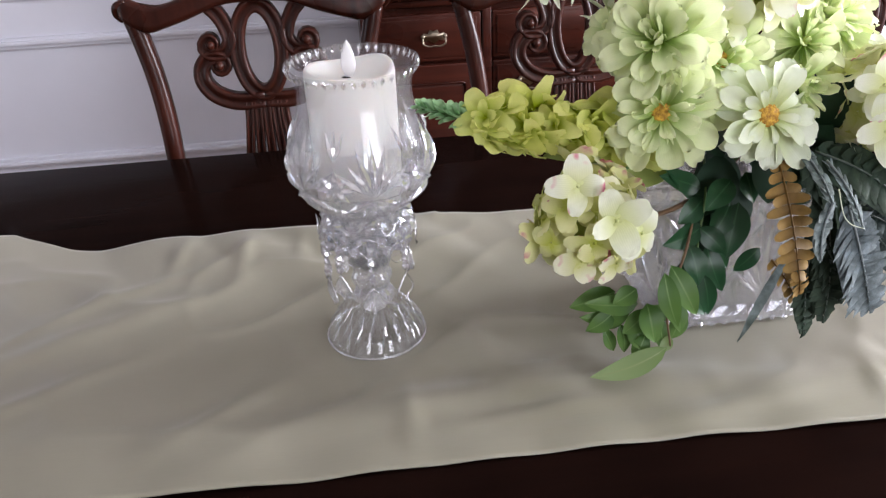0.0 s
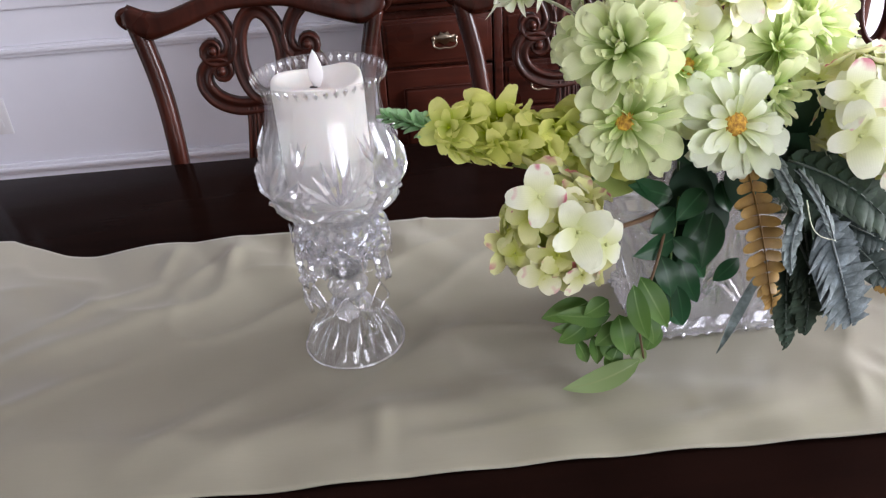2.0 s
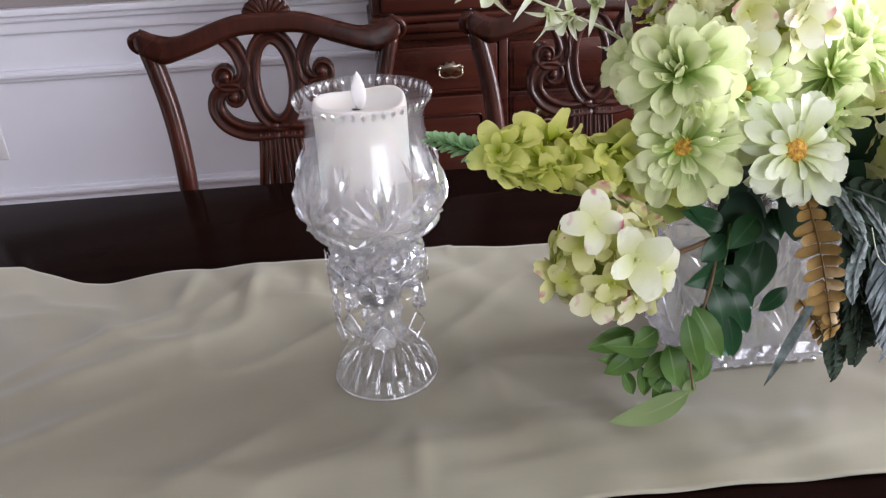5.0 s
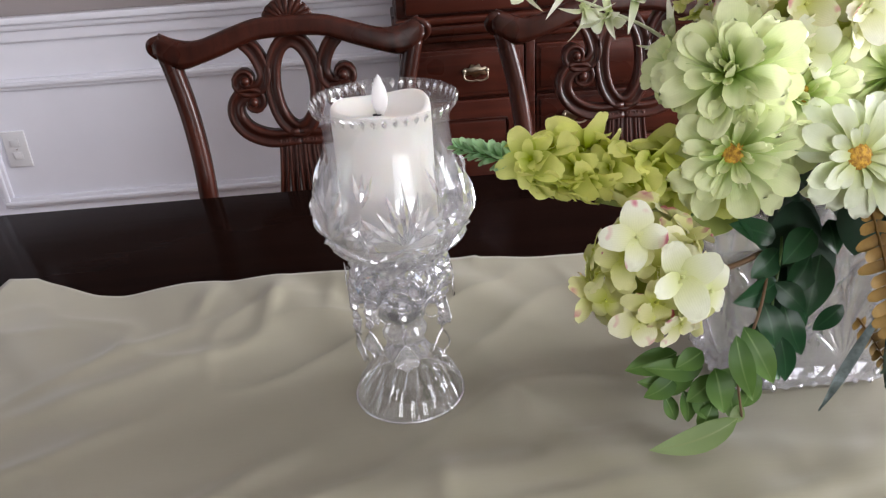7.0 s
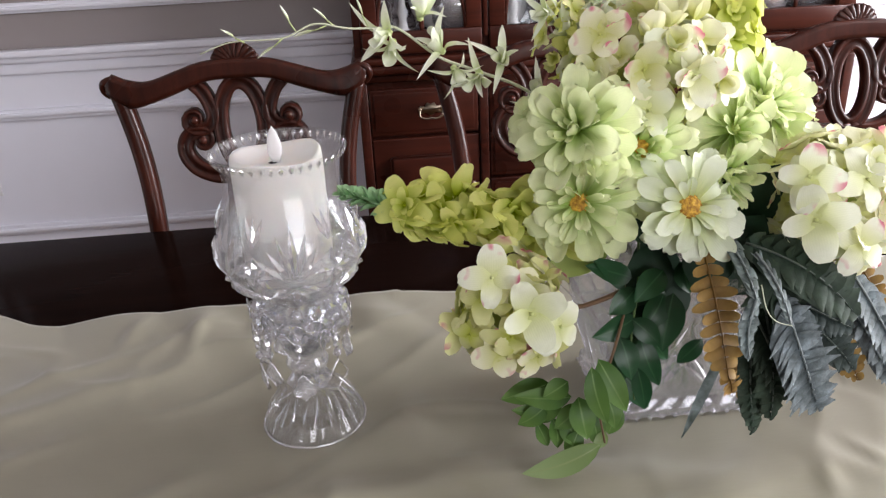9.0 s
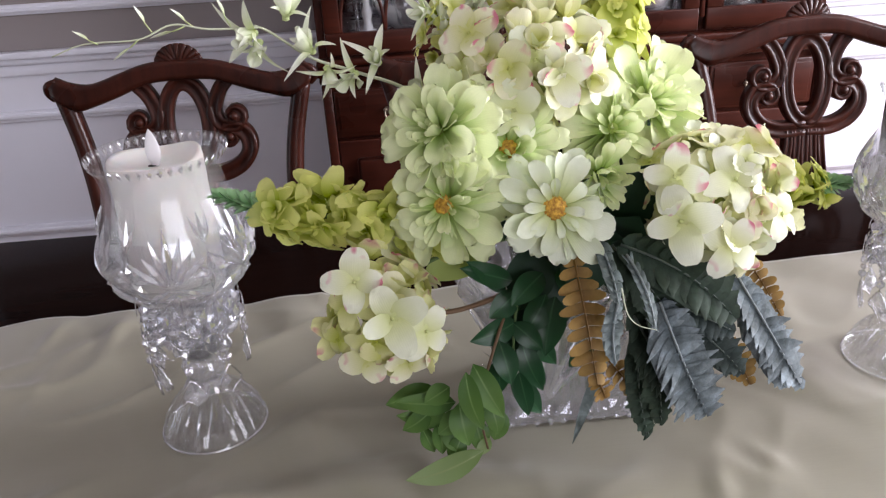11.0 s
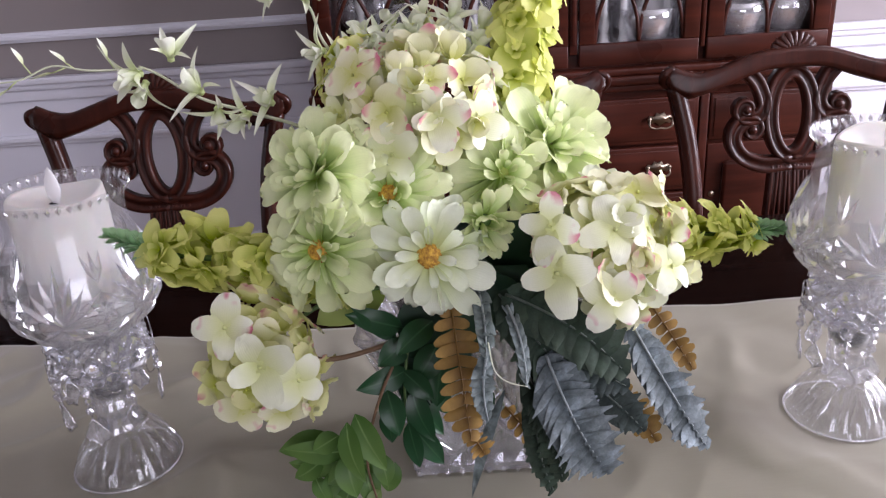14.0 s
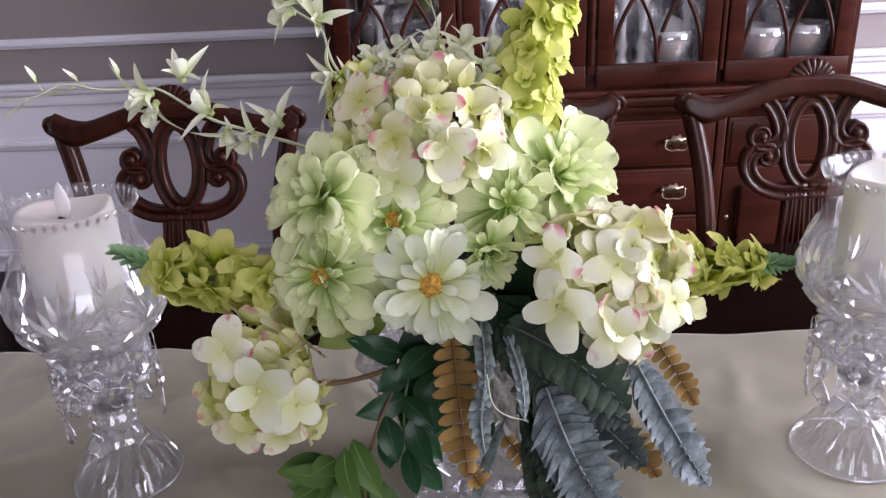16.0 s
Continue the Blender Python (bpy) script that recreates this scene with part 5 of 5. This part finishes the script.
# ---- leaves ----
leaf_rng = random.Random(21)


def leaf(name, base, tip, width, mat, normal=(0, -0.8, 0.6), sag=0.12, label="", curl=0.18):
    twist, bend = leaf_rng.uniform(-0.7, 0.7), leaf_rng.uniform(-0.05, 0.05)
    b, t = local(base), local(tip)
    d = t - b
    n = (Vector(normal).normalized() - d.normalized() * Vector(normal).normalized().dot(d.normalized())).normalized()
    m = Matrix.Translation(b) @ Matrix((d.normalized().cross(n), d.normalized(), n)).transposed().to_4x4()
    L = d.length
    bm = bmesh.new()
    uvl = bm.loops.layers.uv.verify()
    nl, nw = 9, 2
    rows, uvs = [], {}
    for i in range(nl + 1):
        v = i / nl
        half = leaf_shape(v) * width / 2
        row = []
        for j in range(-nw, nw + 1):
            u = j / nw
            z = sag * L * 4 * v * (1 - v) + curl * abs(u) * half + 0.012 * L * math.sin(5 * v + 2 * u)
            tw = twist * (v - 0.5)
            vert = bm.verts.new(m @ Vector((u * half * math.cos(tw) + bend * L * 4 * v * (1 - v), L * v, z + u * half * math.sin(tw))))
            uvs[vert] = (0.5 + 0.5 * u, v)
            row.append(vert)
        rows.append(row)
    for a, c in zip(rows, rows[1:]):
        for j in range(2 * nw):
            f = bm.faces.new((a[j], a[j + 1], c[j + 1], c[j]))
            for l in f.loops:
                l[uvl].uv = uvs[l.vert]
    return part(name, bm, mat, bouquet, label)


def long_shape(v):
    return max(0.05, (min(1, 0.25 + v * 3.2)) * (1 - max(0, (v - 0.6) / 0.42) ** 2) ** 0.5 if v < 1 else 0.05)


# glossy green rose leaves in front of the vase
for base, tip, w in (
        ((0.313, -0.098, 0.958), (0.266, -0.110, 0.981), 0.021), ((0.339, -0.105, 0.967), (0.307, -0.125, 0.948), 0.024),
        ((0.316, -0.100, 0.948), (0.289, -0.112, 0.930), 0.023), ((0.314, -0.110, 0.924), (0.270, -0.125, 0.916), 0.023),
        ((0.350, -0.105, 0.943), (0.337, -0.122, 0.892), 0.030), ((0.342, -0.104, 0.945), (0.320, -0.116, 0.914), 0.026),
        ((0.296, -0.125, 0.914), (0.304, -0.140, 0.877), 0.023), ((0.317, -0.118, 0.908), (0.334, -0.130, 0.861), 0.022),
        ((0.389, -0.090, 0.881), (0.368, -0.085, 0.853), 0.018), ((0.312, -0.130, 0.883), (0.319, -0.138, 0.841), 0.018),
        ((0.360, -0.090, 0.967), (0.368, -0.100, 0.938), 0.024), ((0.306, -0.100, 0.950), (0.272, -0.108, 0.986), 0.020),
        ((0.310, -0.112, 0.924), (0.335, -0.122, 0.899), 0.021), ((0.305, -0.100, 0.898), (0.341, -0.105, 0.849), 0.023),
        ((0.312, -0.090, 0.850), (0.339, -0.095, 0.809), 0.023), ((0.300, -0.118, 0.892), (0.296, -0.126, 0.860), 0.021),
        ((0.330, -0.095, 0.900), (0.352, -0.100, 0.868), 0.020)):
    leaf("rose_leaf", base, tip, w, LEAF, (leaf_rng.uniform(-0.35, 0.35), -0.8, leaf_rng.uniform(0.2, 0.7)), 0.07)
sprig("brown leaf stem", [(0.33, -0.06, 0.98), (0.318, -0.10, 0.95), (0.31, -0.115, 0.90), (0.315, -0.12, 0.84)], 0.0015, 0.001, STEM)
for base, tip, w, mat in (
        ((0.270, -0.148, 0.908), (0.293, -0.165, 0.862), 0.023, LEAF_LIGHT), ((0.263, -0.152, 0.903), (0.275, -0.168, 0.853), 0.020, LEAF_LIGHT),
        ((0.255, -0.118, 0.848), (0.199, -0.122, 0.858), 0.021, LEAF_LIGHT), ((0.244, -0.110, 0.822), (0.199, -0.112, 0.835), 0.018, LEAF_LIGHT),
        ((0.257, -0.135, 0.860), (0.263, -0.150, 0.823), 0.026, LEAF_LIGHT), ((0.246, -0.130, 0.835), (0.257, -0.142, 0.809), 0.023, LEAF_LIGHT),
        ((0.236, -0.125, 0.831), (0.239, -0.135, 0.804), 0.018, LEAF_LIGHT), ((0.222, -0.118, 0.823), (0.232, -0.125, 0.799), 0.015, LEAF_LIGHT),
        ((0.276, -0.150, 0.816), (0.203, -0.144, 0.785), 0.023, LEAF_PALE), ((0.283, -0.140, 0.821), (0.268, -0.150, 0.811), 0.012, LEAF_PALE),
        ((0.291, -0.120, 0.835), (0.250, -0.125, 0.834), 0.018, LEAF_LIGHT), ((0.297, -0.130, 0.842), (0.288, -0.132, 0.812), 0.020, LEAF_LIGHT),
        ((0.262, -0.128, 0.846), (0.236, -0.134, 0.826), 0.021, LEAF_LIGHT), ((0.270, -0.132, 0.838), (0.276, -0.142, 0.806), 0.020, LEAF_LIGHT), ((0.250, -0.124, 0.870), (0.226, -0.128, 0.858), 0.020, LEAF_LIGHT),
        ((0.232, -0.116, 0.840), (0.204, -0.118, 0.822), 0.019, LEAF_LIGHT), ((0.258, -0.138, 0.826), (0.246, -0.144, 0.800), 0.018, LEAF_LIGHT), ((0.284, -0.134, 0.856), (0.290, -0.144, 0.828), 0.019, LEAF_LIGHT),
        ((0.245, -0.112, 0.860), (0.219, -0.115, 0.818), 0.026, LEAF_LIGHT), ((0.238, -0.100, 0.853), (0.190, -0.105, 0.843), 0.024, LEAF_LIGHT)):
    leaf("light_leaf", base, tip, w, mat, (leaf_rng.uniform(-0.3, 0.3), -0.7, leaf_rng.uniform(0.3, 0.8)), 0.09)
sprig("brown drooping leaf stem", [(0.32, -0.08, 0.95), (0.292, -0.13, 0.915), (0.275, -0.142, 0.86), (0.280, -0.148, 0.815)], 0.0016, 0.001, STEM_BROWN)
sprig("brown hydrangea stem", [(0.35, -0.05, 0.955), (0.314, -0.09, 0.946), (0.254, -0.12, 0.945), (0.21, -0.118, 0.955)], 0.0028, 0.0022, STEM_BROWN)
sprig("green hydrangea stem", [(0.33, -0.06, 0.985), (0.256, -0.08, 0.982), (0.215, -0.095, 0.965), (0.20, -0.1, 0.95)], 0.0022, 0.0018, STEM)
leaf("broad_leaf", (0.30, -0.06, 0.99), (0.172, -0.055, 0.985), 0.055, LEAF_BROAD, (0.1, -0.75, 0.65), 0.06)
leaf("broad_leaf", (0.30, -0.055, 0.992), (0.235, -0.075, 0.955), 0.045, LEAF_BROAD, (0, -0.8, 0.6), 0.08)

# pinnate blades: separate or joined lobes along a midrib
def pinnate(name, label, mat, base, tip, width, pairs, normal=(0.05, -0.95, 0.25), sag=0.05, ahead=(0.12, 0.34), overlap=1.02, lift=0.22, rib=None, pointed=False, core=0.0):
    b, t = local(base), local(tip)
    d = (t - b).normalized()
    n = (Vector(normal).normalized() - d * Vector(normal).normalized().dot(d)).normalized()
    side, L = d.cross(n), (t - b).length
    bend = leaf_rng.uniform(-0.06, 0.06)
    at = lambda v: b + d * L * v + (n * sag + side * bend) * L * 4 * v * (1 - v)
    bm = bmesh.new()
    if rib is None:
        tube(bm, [at(k / 8) for k in range(9)], lambda v: 0.0012 - 0.0007 * v, 5)
    end = (lambda q: max(0.12, 0.95 - 0.95 * max(0.0, (q - 0.35) / 0.65) ** 1.4)) if pointed else (lambda q: 0.9 if q < 0.75 else max(0.25, 0.9 - 2.4 * (q - 0.75)))
    for k in range(pairs):
        v = (k + 0.5) / pairs
        long = 0.5 * width * min(1.0, 0.55 + 2.2 * v, 0.30 + 2.6 * (1 - v))
        for s in (-1, 1):
            out = (side * s + d * leaf_rng.uniform(*ahead) + n * leaf_rng.uniform(-lift, lift)).normalized()
            across = (d - out * d.dot(out) + n * leaf_rng.uniform(-lift, lift)).normalized()
            across = (across - out * across.dot(out)).normalized()
            m = Matrix.Translation(at(v)) @ Matrix((across, out, across.cross(out))).transposed().to_4x4()
            blade(bm, long * leaf_rng.uniform(0.80, 1.12), overlap * L / pairs, end, leaf_rng.uniform(-0.22, 0.08), 0.14, 4, 1, 0.0, m)
    if core:
        q = Matrix.Translation(b - n * 0.0006) @ Matrix((side, d, -n)).transposed().to_4x4()
        blade(bm, L * 0.96, width * core, long_shape, 0.0, 0.05, 12, 1, 0.0, q)
        for vert in list(bm.verts)[-39:]:
            v = (vert.co - b).dot(d) / L
            vert.co += (n * sag + side * bend) * L * 4 * v * (1 - v)
    ob = part(name, bm, mat, bouquet, label)
    if rib:
        part("midrib", tube(bmesh.new(), [at(k / 10) + n * 0.0009 for k in range(11)], lambda v: 0.0013 - 0.0008 * v, 5), rib, ob, "pale raised midrib")
    return ob


def fern(base, tip, width, pairs):
    return pinnate("fern_blade", "golden brown fern blade", FERN, base, tip, width, pairs)


MIDRIB = material("pale_midrib", (0.24, 0.27, 0.27), 0.6)[0]
MIDRIB_DARK = material("grey_green_midrib", (0.07, 0.09, 0.075), 0.6)[0]
fern((0.355, -0.148, 1.004), (0.364, -0.200, 0.912), 0.038, 11)
fern((0.364, -0.196, 0.916), (0.374, -0.188, 0.890), 0.022, 5)
fern((0.485, -0.125, 0.908), (0.527, -0.130, 0.846), 0.028, 8)
fern((0.532, -0.080, 0.955), (0.570, -0.090, 0.892), 0.026, 8)
fern((0.398, -0.100, 0.872), (0.438, -0.100, 0.811), 0.024, 7)
fern((0.460, -0.110, 0.940), (0.496, -0.112, 0.915), 0.022, 6)

# dusty grey-green toothed leaves
for base, tip, w, mat, nrm, n, sag in (
        ((0.375, -0.125, 1.014), (0.378, -0.200, 0.984), 0.018, DUSTY_PALE, (0.2, -0.7, 0.7), 7, 0.05),
        ((0.378, -0.199, 0.985), (0.377, -0.203, 0.933), 0.021, DUSTY_PALE, (0.3, -0.95, 0.1), 6, -0.05),
        ((0.398, -0.150, 1.000), (0.406, -0.205, 0.962), 0.012, DUSTY_PALE, (0.4, -0.8, 0.5), 6, 0.05),
        ((0.399, -0.130, 1.000), (0.490, -0.158, 0.938), 0.058, DUSTY_GREEN, (0.0, -0.75, 0.65), 9, 0.10),
        ((0.411, -0.130, 0.972), (0.444, -0.135, 0.817), 0.040, DUSTY_GREEN, (-0.2, -0.95, 0.2), 13, 0.04),
        ((0.441, -0.120, 0.894), (0.436, -0.121, 0.789), 0.024, DUSTY_GREEN, (-0.1, -0.95, 0.2), 8, 0.03),
        ((0.395, -0.120, 0.996), (0.444, -0.150, 0.935), 0.050, DUSTY_GREEN, (-0.1, -0.85, 0.5), 9, 0.08),
        ((0.503, -0.122, 0.962), (0.564, -0.150, 0.854), 0.046, DUSTY_PALE, (0.35, -0.85, 0.4), 13, 0.08),
        ((0.522, -0.108, 0.908), (0.559, -0.132, 0.842), 0.040, DUSTY_PALE, (0.2, -0.9, 0.3), 9, 0.05),
        ((0.428, -0.152, 0.955), (0.481, -0.148, 0.833), 0.064, DUSTY_PALE, (0.1, -0.9, 0.4), 14, 0.08),
        ((0.412, -0.135, 0.934), (0.462, -0.131, 0.835), 0.044, DUSTY_GREEN, (0.0, -0.95, 0.3), 11, 0.06),
        ((0.440, -0.128, 0.945), (0.494, -0.152, 0.920), 0.040, DUSTY, (0.1, -0.8, 0.6), 8, 0.06),
        ((0.423, -0.118, 0.908), (0.438, -0.121, 0.792), 0.030, DUSTY_GREEN, (0.0, -0.95, 0.2), 10, 0.05),
        ((0.450, -0.130, 0.930), (0.512, -0.140, 0.868), 0.042, DUSTY, (0.1, -0.9, 0.4), 10, 0.08),
        ((0.392, -0.072, 1.066), (0.432, -0.092, 1.036), 0.040, DUSTY, (0.0, -0.85, 0.5), 8, 0.05)):
    pinnate("dusty_leaf", "toothed grey green leaf", mat, base, tip, w, int(n * 1.25), nrm, sag, (0.28, 0.60), 1.55, 0.17, MIDRIB if mat is DUSTY_PALE else MIDRIB_DARK, True, 0.78)
leaf("dusty_strip", (0.396, -0.138, 0.918), (0.363, -0.125, 0.793), 0.010, DUSTY_PALE, (0, -0.95, 0.2), 0.03, "narrow pale grey green leaf")
sprig("thin curled pale tendril", [(0.380, -0.200, 0.998), (0.383, -0.208, 0.980), (0.392, -0.208, 0.969), (0.407, -0.206, 0.962)], 0.0005, 0.0003, TWIG)
# deep green leaves between the flowers
for base, tip, w, nrm in (
        ((0.43, -0.03, 0.985), (0.503, -0.028, 1.04), 0.05, (0, -0.9, 0.4)), ((0.44, -0.03, 0.98), (0.515, -0.03, 0.99), 0.06, (0, -0.9, 0.4)),
        ((0.40, -0.06, 1.0), (0.415, -0.075, 1.055), 0.04, (0, -0.9, 0.4)), ((0.40, -0.055, 1.01), (0.445, -0.075, 1.0), 0.05, (0, -0.9, 0.4)),
        ((0.35, -0.05, 1.0), (0.30, -0.085, 1.0), 0.05, (0, -0.9, 0.4)), ((0.36, -0.05, 1.0), (0.35, -0.095, 0.985), 0.05, (0, -0.8, 0.6)),
        ((0.40, -0.04, 0.96), (0.46, -0.07, 0.92), 0.06, (0.1, -0.9, 0.4)), ((0.36, -0.04, 0.97), (0.33, -0.08, 0.91), 0.05, (0, -0.9, 0.4)),
        ((0.38, -0.03, 1.02), (0.36, -0.075, 1.07), 0.05, (0, -0.9, 0.4)), ((0.30, 0.0, 1.02), (0.225, 0.0, 1.085), 0.04, (0, -0.8, 0.6)),
        ((0.40, -0.085, 1.0), (0.432, -0.112, 1.062), 0.055, (0, -0.9, 0.4)), ((0.41, -0.08, 0.99), (0.418, -0.12, 1.02), 0.05, (0, -0.9, 0.4)), ((0.37, -0.08, 0.985), (0.355, -0.118, 0.995), 0.05, (0, -0.9, 0.4)),
        ((0.335, -0.082, 0.985), (0.318, -0.094, 0.925), 0.045, (0, -0.9, 0.3)), ((0.350, -0.080, 0.960), (0.340, -0.094, 0.895), 0.045, (0.1, -0.9, 0.3)), ((0.325, -0.084, 0.930), (0.322, -0.098, 0.868), 0.040, (-0.1, -0.9, 0.3)),
        ((0.375, -0.100, 1.005), (0.372, -0.116, 0.945), 0.050, (0, -0.9, 0.3)), ((0.425, -0.095, 1.000), (0.436, -0.112, 0.935), 0.060, (0, -0.9, 0.3)),
        ((0.44, 0.0, 1.03), (0.50, 0.02, 1.06), 0.05, (0.1, -0.8, 0.5)), ((0.40, -0.03, 0.99), (0.40, -0.09, 0.94), 0.06, (0, -0.9, 0.4))):
    leaf("deep_leaf", base, tip, w, LEAF_DEEP, nrm, 0.1)
# stems standing in the vase
for k in range(11):
    a = 2.4 * k
    foot = (0.383 + 0.035 * math.cos(a), 0.005 + 0.03 * math.sin(a), 0.786)
    top = (0.383 + 0.05 * math.cos(a + 2.6), 0.0 - 0.03 + 0.04 * math.sin(a + 2.6), 1.02)
    sprig("green stem standing in the vase", [foot, (0.383 + 0.012 * math.cos(a), 0.003, 0.90), top], 0.0032, 0.0026, STEM if k % 3 else STEM_BROWN)

# ---- glassware and china in the cabinet ----
def ware(name, label, category, prof, mat, spots, seg=28):
    src = None
    for x, y, z in spots:
        if src is None:
            src = thing(name, label, category, pose(x, y, z), group="tableware in the china cabinet")
            part("body", lathe(bmesh.new(), prof, seg), mat, src)
        else:
            copy_thing(src, pose(x, y, z, 0, 0, 30 * x))


HF = 0.927
goblet = [(0.0, 0.0), (0.03, 0.001), (0.028, 0.004), (0.006, 0.008), (0.005, 0.07), (0.012, 0.08), (0.03, 0.10), (0.036, 0.13), (0.034, 0.165), (0.032, 0.165), (0.033, 0.13), (0.027, 0.103), (0.0, 0.09)]
bowl = [(0.0, 0.0), (0.035, 0.0), (0.037, 0.006), (0.06, 0.02), (0.082, 0.05), (0.09, 0.078), (0.087, 0.078), (0.077, 0.05), (0.055, 0.025), (0.0, 0.012)]
pot = [(0.0, 0.0), (0.04, 0.0), (0.06, 0.02), (0.068, 0.05), (0.06, 0.085), (0.04, 0.105), (0.042, 0.11), (0.02, 0.122), (0.006, 0.126), (0.01, 0.138), (0.0, 0.144)]
stack = [(0.0, 0.0), (0.05, 0.0), (0.09, 0.014), (0.088, 0.018), (0.09, 0.022), (0.088, 0.026), (0.09, 0.03), (0.087, 0.032), (0.05, 0.022), (0.0, 0.022)]
ware("crystal_goblet", "clear crystal stem goblet standing in the cabinet", "goblet", goblet, SPARK, [(0.78, 1.46, HF), (0.89, 1.47, HF), (1.02, 1.47, HF), (1.12, 1.48, HF), (1.26, 1.56, HF), (0.42, 1.47, HF), (0.62, 1.46, HF), (0.80, 1.50, HF), (0.86, 1.55, HF), (0.53, 1.50, HF), (0.60, 1.54, HF), (1.15, 1.60, HF), (0.14, 1.52, HF), (0.21, 1.56, HF)])
ware("porcelain_teapot", "white porcelain covered pot standing in the cabinet", "teapot", pot, PORCELAIN, [(0.955, 1.52, HF), (0.455, 1.53, HF)])
ware("porcelain_bowl", "white porcelain bowl standing in the cabinet", "bowl", bowl, PORCELAIN, [(1.19, 1.50, HF), (0.28, 1.50, HF)])
ware("plate_stack", "stack of white porcelain plates in the cabinet", "plates", stack, PORCELAIN, [(0.83, 1.58, 1.308), (0.52, 1.55, 1.308), (1.2, 1.56, 1.308), (0.22, 1.56, 1.308)])
candlestick = [(0.0, 0.0), (0.034, 0.0), (0.032, 0.008), (0.014, 0.018), (0.010, 0.04), (0.015, 0.06), (0.009, 0.08), (0.009, 0.13), (0.015, 0.15), (0.011, 0.165), (0.020, 0.18), (0.018, 0.19), (0.0, 0.188)]
ware("porcelain_candlestick", "white porcelain candlestick standing in the cabinet", "candlestick", candlestick, PORCELAIN, [(0.815, 1.44, HF), (0.865, 1.43, HF), (0.985, 1.45, HF), (0.47, 1.44, HF), (0.56, 1.43, HF), (0.17, 1.45, HF)])
crystal_dish = [(0.0, 0.0), (0.04, 0.0), (0.042, 0.006), (0.062, 0.03), (0.074, 0.07), (0.078, 0.10), (0.075, 0.10), (0.068, 0.07), (0.052, 0.03), (0.0, 0.014)]
ware("crystal_dish", "clear cut crystal dish standing in the cabinet", "dish", crystal_dish, SPARK, [(0.93, 1.44, HF), (1.17, 1.44, HF), (1.29, 1.46, HF), (0.31, 1.45, HF)], 14)
